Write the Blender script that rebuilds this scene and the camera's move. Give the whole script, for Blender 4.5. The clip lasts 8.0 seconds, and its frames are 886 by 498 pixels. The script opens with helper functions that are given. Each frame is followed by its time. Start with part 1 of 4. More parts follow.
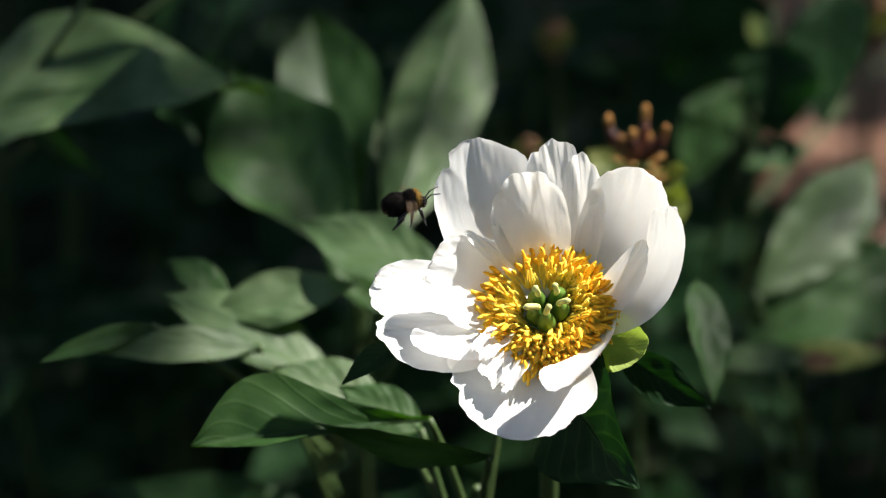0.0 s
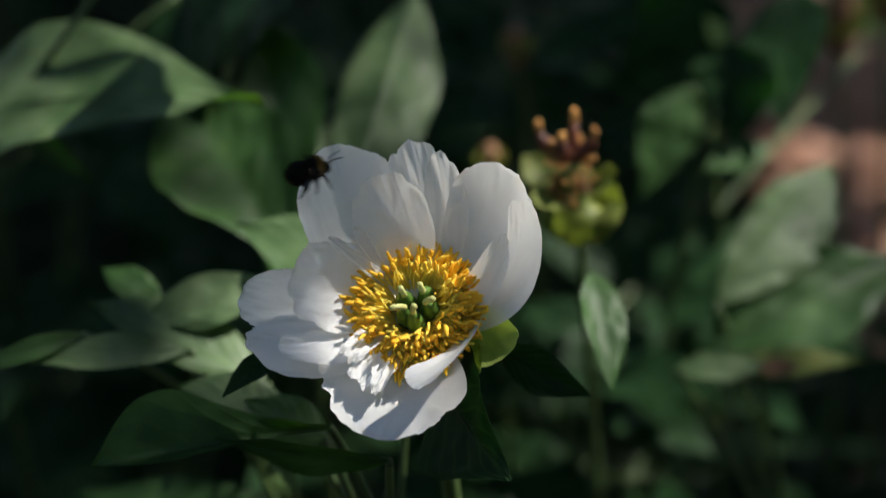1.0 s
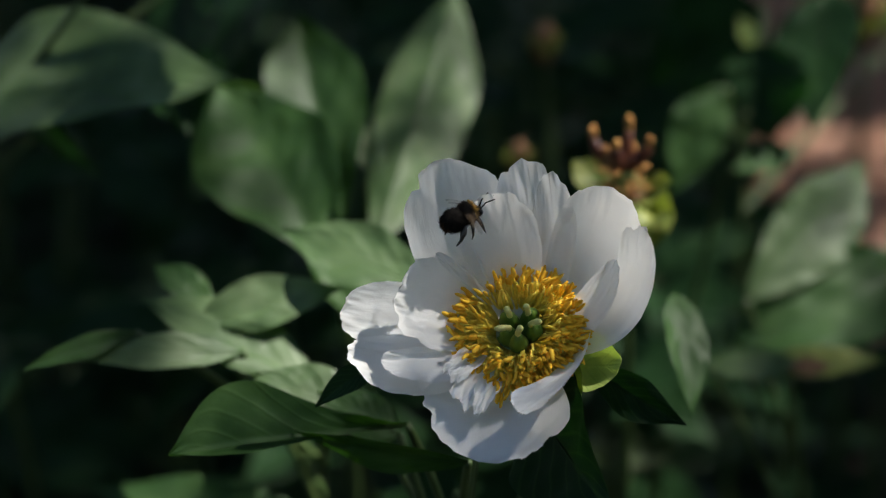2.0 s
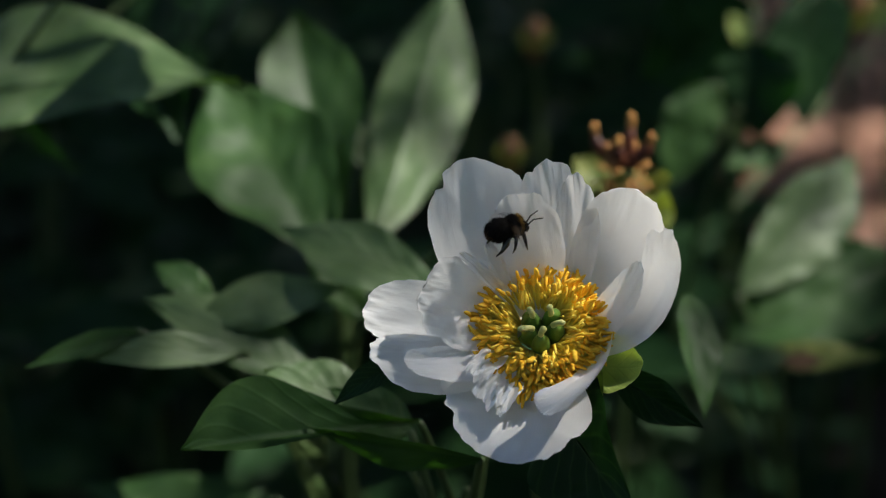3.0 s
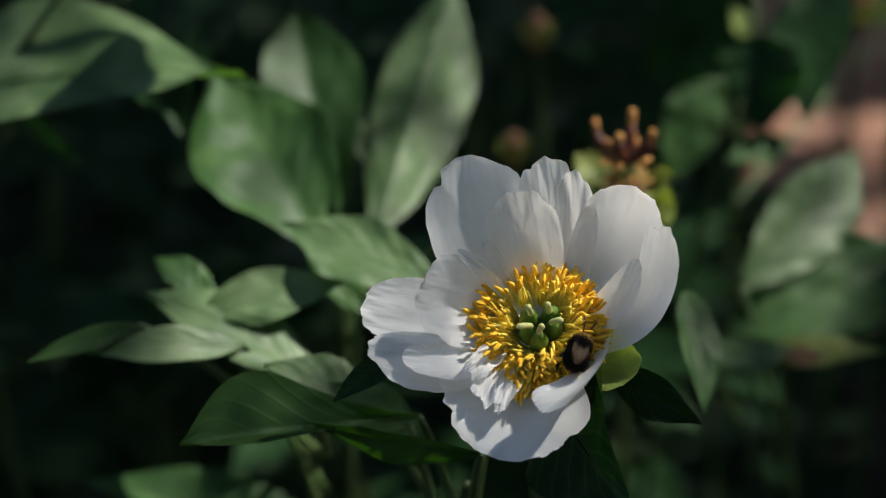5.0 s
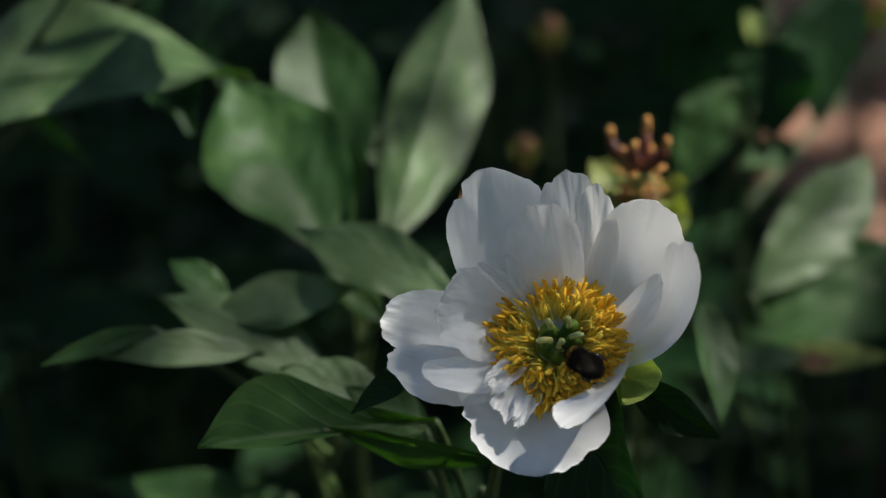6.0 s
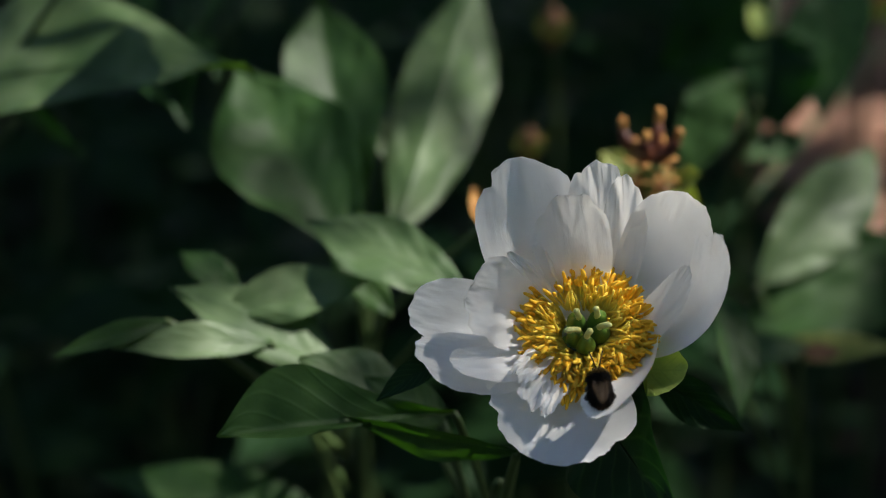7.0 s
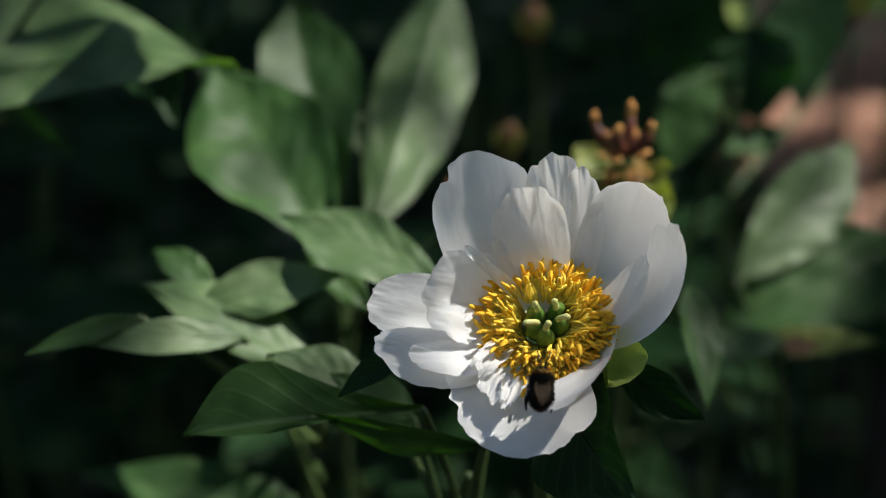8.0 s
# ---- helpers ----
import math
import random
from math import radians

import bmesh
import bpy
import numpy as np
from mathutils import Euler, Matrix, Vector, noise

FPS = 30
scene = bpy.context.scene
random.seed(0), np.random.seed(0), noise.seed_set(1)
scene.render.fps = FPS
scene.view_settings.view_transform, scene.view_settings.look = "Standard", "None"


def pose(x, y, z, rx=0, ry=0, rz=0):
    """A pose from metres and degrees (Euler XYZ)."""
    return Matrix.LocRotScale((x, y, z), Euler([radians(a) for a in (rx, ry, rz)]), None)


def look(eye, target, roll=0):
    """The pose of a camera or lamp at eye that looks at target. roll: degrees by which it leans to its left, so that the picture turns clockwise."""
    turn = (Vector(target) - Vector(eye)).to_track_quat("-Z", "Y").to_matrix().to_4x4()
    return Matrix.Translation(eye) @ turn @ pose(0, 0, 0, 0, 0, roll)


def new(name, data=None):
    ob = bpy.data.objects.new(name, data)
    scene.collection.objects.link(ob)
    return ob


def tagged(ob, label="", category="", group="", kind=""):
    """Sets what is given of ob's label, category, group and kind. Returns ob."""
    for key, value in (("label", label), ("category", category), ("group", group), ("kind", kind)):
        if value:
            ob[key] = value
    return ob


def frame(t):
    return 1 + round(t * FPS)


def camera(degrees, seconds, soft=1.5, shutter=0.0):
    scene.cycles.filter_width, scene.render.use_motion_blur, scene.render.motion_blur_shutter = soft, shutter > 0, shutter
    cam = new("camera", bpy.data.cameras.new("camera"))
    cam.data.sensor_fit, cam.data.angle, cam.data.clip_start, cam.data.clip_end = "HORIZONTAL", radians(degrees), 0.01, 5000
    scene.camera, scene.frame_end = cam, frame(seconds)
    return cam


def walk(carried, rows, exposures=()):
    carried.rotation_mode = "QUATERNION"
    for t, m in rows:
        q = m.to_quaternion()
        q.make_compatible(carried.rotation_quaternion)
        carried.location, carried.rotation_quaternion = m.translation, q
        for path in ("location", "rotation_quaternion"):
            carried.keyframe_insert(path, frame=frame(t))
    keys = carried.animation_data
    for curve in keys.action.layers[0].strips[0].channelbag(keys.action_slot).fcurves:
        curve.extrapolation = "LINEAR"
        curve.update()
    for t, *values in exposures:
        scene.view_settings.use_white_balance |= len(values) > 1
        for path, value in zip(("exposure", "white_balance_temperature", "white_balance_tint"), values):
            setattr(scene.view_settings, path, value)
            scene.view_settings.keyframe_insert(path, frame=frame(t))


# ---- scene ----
EYE = 0.95
cam = camera(30.0, 8.0, soft=1.15, shutter=0.12)
cam.data.dof.use_dof = True
cam.data.dof.focus_distance = 0.622
cam.data.dof.aperture_fstop = 3.5
cam.data.dof.aperture_blades = 8
# seconds, tilt and turn in degrees of a camera that is held in one place
LOOKS = [
        (0, -24.49, 0.92), (0.5, -24.45, 0.65), (1, -24.18, 0.8), (1.5, -24.39, 0.98), (3, -24.77, 0.08),
        (3.5, -24.82, -0.08), (4, -24.9, -0.14), (4.5, -25.0, 0.0), (6, -25.02, 0.53), (6.5, -25.27, 0.57),
        (7, -25.27, 0.37), (7.5, -25.33, 0.08), (8, -25.41, -0.1),
]
walk(cam, [(t, pose(0, 0, EYE, 90 + tilt, 0, turn)) for t, tilt, turn in LOOKS])

# ---------------------------------------------------------------- light
SUN_DIR = Vector((0.56, 0.14, 0.82)).normalized()
sun_data = bpy.data.lights.new("sun", "SUN")
sun_data.energy, sun_data.angle, sun_data.color = 4.2, radians(0.53), (1.0, 0.955, 0.885)
sun = new("sun", sun_data)
sun.matrix_world = look(SUN_DIR * 20, (0, 0, 0))
world = bpy.data.worlds.new("sky")
scene.world = world
world.use_nodes = True
wn = world.node_tree
sky = wn.nodes.new("ShaderNodeTexSky")
sky.sky_type, sky.sun_disc = "NISHITA", False
sky.sun_elevation = math.asin(SUN_DIR.z)
sky.sun_rotation = math.atan2(SUN_DIR.x, SUN_DIR.y)
wn.links.new(sky.outputs[0], wn.nodes["Background"].inputs[0])
wn.nodes["Background"].inputs[1].default_value = 0.105
scene.view_settings.exposure = 1.6


# ---------------------------------------------------------------- materials
def material(name):
    m = bpy.data.materials.new(name)
    m.use_nodes = True
    m.node_tree.nodes.clear()
    out = m.node_tree.nodes.new("ShaderNodeOutputMaterial")
    return m, m.node_tree.nodes, m.node_tree.links, out


def ramp(nodes, stops):
    r = nodes.new("ShaderNodeValToRGB")
    while len(r.color_ramp.elements) < len(stops):
        r.color_ramp.elements.new(0.5)
    for e, (p, c) in zip(r.color_ramp.elements, stops):
        e.position, e.color = p, (*c, 1)
    return r


def blend(nodes, links, mode, fac, a, b):
    n = nodes.new("ShaderNodeMix")
    n.data_type, n.blend_type = "RGBA", mode
    for sock, v in ((n.inputs[0], fac), (n.inputs[6], a), (n.inputs[7], b)):
        if hasattr(v, "links"):
            links.new(v, sock)
        else:
            sock.default_value = v
    return n.outputs[2]


def noise_tex(nodes, links, scale, detail=4, coord="Object", stretch=None):
    tc = nodes.new("ShaderNodeTexCoord")
    n = nodes.new("ShaderNodeTexNoise")
    n.inputs["Scale"].default_value, n.inputs["Detail"].default_value = scale, detail
    if stretch:
        mp = nodes.new("ShaderNodeMapping")
        mp.inputs["Scale"].default_value = stretch
        links.new(tc.outputs[coord], mp.inputs[0])
        links.new(mp.outputs[0], n.inputs["Vector"])
    else:
        links.new(tc.outputs[coord], n.inputs["Vector"])
    return n


def thin(name, stops, through_tint, share, rough, sheen, vein=0.0, bump=0.15, uv_scale=(1, 1, 1), grain=60):
    """A thin sheet that lets light through: a leaf or a petal."""
    m, nodes, links, out = material(name)
    big = noise_tex(nodes, links, grain, 3)
    col = ramp(nodes, stops)
    links.new(big.outputs[0], col.inputs[0])
    colour = col.outputs[0]
    fine = noise_tex(nodes, links, 9, 5, "UV", uv_scale)
    height = fine.outputs[0]
    if vein:
        uv = nodes.new("ShaderNodeUVMap")
        sep = nodes.new("ShaderNodeSeparateXYZ")
        links.new(uv.outputs[0], sep.inputs[0])
        mid = nodes.new("ShaderNodeMath")
        mid.operation, mid.inputs[1].default_value = "SUBTRACT", 0.5
        links.new(sep.outputs[0], mid.inputs[0])
        ab = nodes.new("ShaderNodeMath")
        ab.operation = "ABSOLUTE"
        links.new(mid.outputs[0], ab.inputs[0])
        slant = nodes.new("ShaderNodeMath")
        slant.operation, slant.inputs[1].default_value = "MULTIPLY_ADD", -0.75
        links.new(ab.outputs[0], slant.inputs[0])
        links.new(sep.outputs[1], slant.inputs[2])
        wob = nodes.new("ShaderNodeMath")
        wob.operation, wob.inputs[1].default_value = "MULTIPLY_ADD", 0.05
        links.new(big.outputs[0], wob.inputs[0])
        links.new(slant.outputs[0], wob.inputs[2])
        times = nodes.new("ShaderNodeMath")
        times.operation, times.inputs[1].default_value = "MULTIPLY", 7.0
        links.new(wob.outputs[0], times.inputs[0])
        ping = nodes.new("ShaderNodeMath")
        ping.operation, ping.inputs[1].default_value = "PINGPONG", 0.5
        links.new(times.outputs[0], ping.inputs[0])
        side = ramp(nodes, [(0.0, (1, 1, 1)), (0.14, (0, 0, 0))])
        links.new(ping.outputs[0], side.inputs[0])
        rib = ramp(nodes, [(0.0, (1, 1, 1)), (0.035, (0, 0, 0))])
        links.new(ab.outputs[0], rib.inputs[0])
        veins = blend(nodes, links, "LIGHTEN", 1.0, side.outputs[0], rib.outputs[0])
        dim = nodes.new("ShaderNodeMath")
        dim.operation, dim.inputs[1].default_value = "MULTIPLY", vein
        links.new(veins, dim.inputs[0])
        colour = blend(nodes, links, "MIX", dim.outputs[0], colour, (0.16, 0.26, 0.07, 1))
        height = blend(nodes, links, "MIX", 0.6, fine.outputs[0], veins)
    b = nodes.new("ShaderNodeBump")
    b.inputs["Strength"].default_value, b.inputs["Distance"].default_value = bump, 0.0006
    links.new(height, b.inputs["Height"])
    p = nodes.new("ShaderNodeBsdfPrincipled")
    links.new(colour, p.inputs["Base Color"])
    links.new(b.outputs[0], p.inputs["Normal"])
    rr = nodes.new("ShaderNodeMapRange")
    rr.inputs["To Min"].default_value, rr.inputs["To Max"].default_value = rough - 0.08, rough + 0.1
    links.new(fine.outputs[0], rr.inputs[0])
    links.new(rr.outputs[0], p.inputs["Roughness"])
    p.inputs["Specular IOR Level"].default_value = sheen
    tr = nodes.new("ShaderNodeBsdfTranslucent")
    tinted = blend(nodes, links, "MULTIPLY", 1.0, colour, (*through_tint, 1))
    links.new(tinted, tr.inputs[0])
    links.new(b.outputs[0], tr.inputs["Normal"])
    mix = nodes.new("ShaderNodeMixShader")
    mix.inputs[0].default_value = share
    links.new(p.outputs[0], mix.inputs[1])
    links.new(tr.outputs[0], mix.inputs[2])
    links.new(mix.outputs[0], out.inputs[0])
    return m


def solid(name, stops, rough, bump=0.2, grain=200, sheen=0.4, distance=0.0004, detail=5, random_hue=False):
    m, nodes, links, out = material(name)
    n = noise_tex(nodes, links, grain, detail)
    col = ramp(nodes, stops)
    links.new(n.outputs[0], col.inputs[0])
    colour = col.outputs[0]
    if random_hue:
        info = nodes.new("ShaderNodeObjectInfo")
        hs = nodes.new("ShaderNodeHueSaturation")
        mr = nodes.new("ShaderNodeMapRange")
        mr.inputs["To Min"].default_value, mr.inputs["To Max"].default_value = 0.85, 1.1
        links.new(info.outputs["Random"], mr.inputs[0])
        links.new(mr.outputs[0], hs.inputs["Value"])
        links.new(colour, hs.inputs["Color"])
        colour = hs.outputs[0]
    p = nodes.new("ShaderNodeBsdfPrincipled")
    b = nodes.new("ShaderNodeBump")
    b.inputs["Strength"].default_value, b.inputs["Distance"].default_value = bump, distance
    links.new(n.outputs[0], b.inputs["Height"])
    links.new(b.outputs[0], p.inputs["Normal"])
    links.new(colour, p.inputs["Base Color"])
    p.inputs["Roughness"].default_value, p.inputs["Specular IOR Level"].default_value = rough, sheen
    links.new(p.outputs[0], out.inputs[0])
    return m


PETAL = thin("petal_white", [(0.3, (0.88, 0.88, 0.87)), (0.7, (0.93, 0.93, 0.92))], (1.0, 0.985, 0.95), 0.38, 0.5, 0.3, bump=0.18, uv_scale=(14, 1.2, 1), grain=90)
LEAF = thin("leaf_green", [(0.3, (0.014, 0.042, 0.009)), (0.5, (0.026, 0.066, 0.016)), (0.68, (0.046, 0.095, 0.028))], (1.7, 2.3, 0.3), 0.33, 0.5, 0.25, vein=0.035, bump=0.3, uv_scale=(3, 6, 1), grain=38)
# the same leaf with deep shade put into its colour
LEAF_SHADED = thin("leaf_green_shaded", [(0.3, (0.006, 0.021, 0.007)), (0.7, (0.012, 0.036, 0.011))], (1.2, 2.0, 0.5), 0.2, 0.5, 0.1, vein=0.07, bump=0.25, uv_scale=(3, 6, 1), grain=30)
TREE_LEAF = thin("tree_leaf", [(0.3, (0.03, 0.06, 0.02)), (0.7, (0.05, 0.09, 0.03))], (1.0, 1.2, 0.5), 0.12, 0.55, 0.3)
# lit copy of the leaf: the pale sheen of sunlight is in its colour
LEAF_SUNLIT = thin("leaf_green_sunlit", [(0.3, (0.033, 0.068, 0.022)), (0.5, (0.064, 0.108, 0.042)), (0.68, (0.108, 0.155, 0.076))], (1.3, 1.8, 0.35), 0.26, 0.5, 0.3, vein=0.06, bump=0.3, uv_scale=(3, 6, 1), grain=34)
SEPAL = thin("sepal_yellow_green", [(0.3, (0.30, 0.42, 0.10)), (0.7, (0.46, 0.55, 0.16))], (1.1, 1.2, 0.5), 0.3, 0.45, 0.4, vein=0.15, bump=0.3, uv_scale=(4, 3, 1), grain=120)
SEPAL_OLD = thin("sepal_olive", [(0.3, (0.095, 0.135, 0.028)), (0.7, (0.24, 0.26, 0.062))], (1.1, 1.2, 0.5), 0.3, 0.5, 0.3, vein=0.15, bump=0.4, uv_scale=(4, 3, 1), grain=120)
STEM = solid("stem_green", [(0.3, (0.032, 0.062, 0.016)), (0.7, (0.058, 0.09, 0.026))], 0.5, grain=80)
FILAMENT = thin("filament_yellow", [(0.3, (0.97, 0.74, 0.09)), (0.7, (0.98, 0.83, 0.18))], (1.0, 1.0, 0.97), 0.32, 0.6, 0.15, bump=0.1, grain=300)
ANTHER = thin("anther_orange", [(0.3, (0.95, 0.52, 0.03)), (0.7, (0.97, 0.66, 0.08))], (1.0, 0.97, 0.85), 0.12, 0.7, 0.1, bump=0.2, grain=500)
CARPEL = solid("carpel_green", [(0.3, (0.06, 0.13, 0.018)), (0.7, (0.11, 0.20, 0.032))], 0.45, grain=250)
STIGMA = solid("stigma_cream", [(0.3, (0.40, 0.41, 0.12)), (0.7, (0.56, 0.55, 0.22))], 0.5, grain=500)
POD = solid("pod_red_brown", [(0.35, (0.045, 0.009, 0.006)), (0.65, (0.12, 0.036, 0.014))], 0.55, grain=140)
POD_GREEN = solid("pod_olive", [(0.35, (0.10, 0.15, 0.04)), (0.65, (0.25, 0.27, 0.07))], 0.55, grain=140)
DRY = solid("dry_orange_tan", [(0.35, (0.20, 0.075, 0.015)), (0.65, (0.42, 0.21, 0.05))], 0.7, grain=140)
BROWN = solid("withered_orange_brown", [(0.35, (0.11, 0.05, 0.02)), (0.65, (0.23, 0.12, 0.052))], 0.7, grain=140)
FUZZ_BLACK = solid("bee_fuzz_black", [(0.3, (0.007, 0.006, 0.0055)), (0.7, (0.02, 0.017, 0.014))], 0.8, grain=900, sheen=0.06)
FUZZ_YELLOW = solid("bee_fuzz_yellow", [(0.3, (0.24, 0.13, 0.025)), (0.7, (0.36, 0.22, 0.05))], 0.8, grain=900, sheen=0.12)
FUZZ_BUFF = solid("bee_fuzz_buff", [(0.3, (0.16, 0.075, 0.035)), (0.7, (0.26, 0.13, 0.065))], 0.8, grain=900, sheen=0.12)
BEE_SHELL = solid("bee_shell_black", [(0.3, (0.008, 0.007, 0.007)), (0.7, (0.02, 0.017, 0.015))], 0.25, grain=600, sheen=0.6)
# bed soil taken almost to black, so its colour carries the deep shade
HUMUS_SHADED = solid("humus_shaded", [(0.25, (0.010, 0.008, 0.006)), (0.5, (0.022, 0.017, 0.012)), (0.75, (0.045, 0.034, 0.024))], 0.95, bump=1.0, grain=25, distance=0.02, detail=9, sheen=0.1)
SOIL = solid("mulch_red_brown", [(0.25, (0.14, 0.075, 0.048)), (0.5, (0.36, 0.18, 0.11)), (0.75, (0.52, 0.31, 0.21))], 0.9, bump=1.0, grain=22, distance=0.02, detail=9)
BARK = solid("bark_chip", [(0.3, (0.34, 0.18, 0.12)), (0.7, (0.62, 0.38, 0.27))], 0.9, grain=40, random_hue=True)
m, nodes, links, out = material("bee_wing_clear")
glass = nodes.new("ShaderNodeBsdfPrincipled")
glass.inputs["Base Color"].default_value = (0.13, 0.09, 0.055, 1)
glass.inputs["Roughness"].default_value = 0.55
glass.inputs["Specular IOR Level"].default_value = 0.1
veil = nodes.new("ShaderNodeBsdfTransparent")
mix = nodes.new("ShaderNodeMixShader")
mix.inputs[0].default_value = 0.22
links.new(veil.outputs[0], mix.inputs[1])
links.new(glass.outputs[0], mix.inputs[2])
links.new(mix.outputs[0], out.inputs[0])
WING = m


# ---------------------------------------------------------------- builders
def part(name, bm, mat, parent, label="", smooth=True):
    me = bpy.data.meshes.new(name)
    bm.to_mesh(me)
    bm.free()
    me.materials.append(mat)
    if smooth:
        me.shade_smooth()
    ob = new(name, me)
    ob.parent = parent
    if label:
        ob["label"] = label
    return ob


def root(name, base):
    ob = new(name)
    ob.location = base
    ob.empty_display_size = 0.02
    return ob


def sheet(rows):
    """A bmesh out of rows of points, with a UV map: u across, v along."""
    bm = bmesh.new()
    uv = bm.loops.layers.uv.new("UVMap")
    grid = [[bm.verts.new(p) for p in r] for r in rows]
    a, b = len(rows) - 1, len(rows[0]) - 1
    for i in range(a):
        for j in range(b):
            f = bm.faces.new((grid[i][j], grid[i][j + 1], grid[i + 1][j + 1], grid[i + 1][j]))
            for loop, (ii, jj) in zip(f.loops, ((i, j), (i, j + 1), (i + 1, j + 1), (i + 1, j))):
                loop[uv].uv = (jj / b, ii / a)
    return bm


def bezier(p0, p1, p2, s):
    return p0 * (1 - s) ** 2 + p1 * 2 * s * (1 - s) + p2 * s * s


def tube(points, radii, sides=8):
    bm = bmesh.new()
    pts = [Vector(p) for p in points]
    rings = []
    side = None
    for i, p in enumerate(pts):
        d = (pts[min(i + 1, len(pts) - 1)] - pts[max(i - 1, 0)]).normalized()
        if side is None:
            side = d.orthogonal().normalized()
        side = (side - d * side.dot(d)).normalized()
        up = d.cross(side)
        rings.append([bm.verts.new(p + (side * math.cos(a) + up * math.sin(a)) * radii[i]) for a in [2 * math.pi * k / sides for k in range(sides)]])
    for r, q in zip(rings, rings[1:]):
        for k in range(sides):
            bm.faces.new((r[k], r[(k + 1) % sides], q[(k + 1) % sides], q[k]))
    bm.faces.new(rings[0][::-1])
    bm.faces.new(rings[-1])
    return bm


def curve_tube(p0, p1, p2, r0, r1, steps=12, sides=8):
    p0, p1, p2 = Vector(p0), Vector(p1), Vector(p2)
    return tube([bezier(p0, p1, p2, i / steps) for i in range(steps + 1)], [r0 + (r1 - r0) * i / steps for i in range(steps + 1)], sides)


def merge(target, source, m=None):
    """Joins source into target."""
    me = bpy.data.meshes.new("joined")
    if m is not None:
        bmesh.ops.transform(source, matrix=m, verts=source.verts)
    source.to_mesh(me)
    source.free()
    target.from_mesh(me)
    bpy.data.meshes.remove(me)


def ball_mesh(centre, radii, seg=18, ring=12):
    bm = bmesh.new()
    bmesh.ops.create_uvsphere(bm, u_segments=seg, v_segments=ring, radius=1.0)
    bmesh.ops.transform(bm, matrix=Matrix.Translation(centre) @ Matrix.Diagonal((*radii, 1)), verts=bm.verts)
    return bm


def leaf(parent, base, tip, width, face=(0, -0.5, 0.85), bend=0.12, fold=0.25, wave=0.07, mat=None, seed=0, peak=0.42, name="leaf", label="", quilt=0.012, left=1.0, right=1.0, blunt=0.85):
    """A pointed peony leaflet from base to tip, folded along its midrib. bend: how far its middle lifts,
    left and right: the share of each half, blunt: lower for a rounder outline."""
    o = parent.location
    base, tip, face = Vector(base) - o, Vector(tip) - o, Vector(face).normalized()
    along = tip - base
    size = along.length
    across = along.cross(face).normalized()
    up = across.cross(along).normalized()
    ctrl = (base + tip) / 2 + up * bend * size * 2
    rows = []
    n, k = 44, 18
    for i in range(n + 1):
        s = i / n
        c = bezier(base, ctrl, tip, s)
        q = s ** (math.log(0.5) / math.log(peak))
        half = width / 2 * max(math.sin(math.pi * q), 0) ** (blunt + 0.35 * s) * (1.05 - 0.1 * s) + 0.0004
        row = []
        for j in range(k + 1):
            x = 2 * j / k - 1
            side = left if x < 0 else right
            edge = side * (1 + 0.07 * noise.noise(Vector((s * 6, seed * 3.1 + (x > 0), 0.5))))
            lift = fold * abs(x) * half
            rip = wave * width * (noise.noise(Vector((s * 3.2, x * 1.3, seed * 7.7))) + 0.5 * noise.noise(Vector((s * 8, x * 2.5, seed * 2.2)))) * (0.3 + abs(x))
            rip += quilt * width * math.sin(min(abs(x) * 2, 1) * 1.57) * (1 - abs(x) ** 4) * (abs(math.sin(((s - 0.3 * abs(x)) * 8 + (0.5 if x > 0 else 0)) * math.pi / 1.2)) - 0.6)
            row.append(c + across * x * half * edge + up * (lift + rip))
        rows.append(row)
    ob = part(name, sheet(rows), mat or LEAF, parent, label)
    part("midrib", tube([bezier(base, ctrl, tip, i / 15) - up * 0.0003 for i in range(13)], [0.0011 * (1 - 0.95 * i / 12) for i in range(13)], 6), mat or LEAF, ob)
    return ob


def petiole(parent, p0, p1, p2, r=0.0016):
    o = parent.location
    return part("petiole", curve_tube(Vector(p0) - o, Vector(p1) - o, Vector(p2) - o, r * 1.2, r), STEM, parent)


def stem(parent, p0, p1, p2, r0=0.0038, r1=0.0022):
    o = parent.location
    return part("stem", curve_tube(Vector(p0) - o, Vector(p1) - o, Vector(p2) - o, r0, r1, 20, 10), STEM, parent)


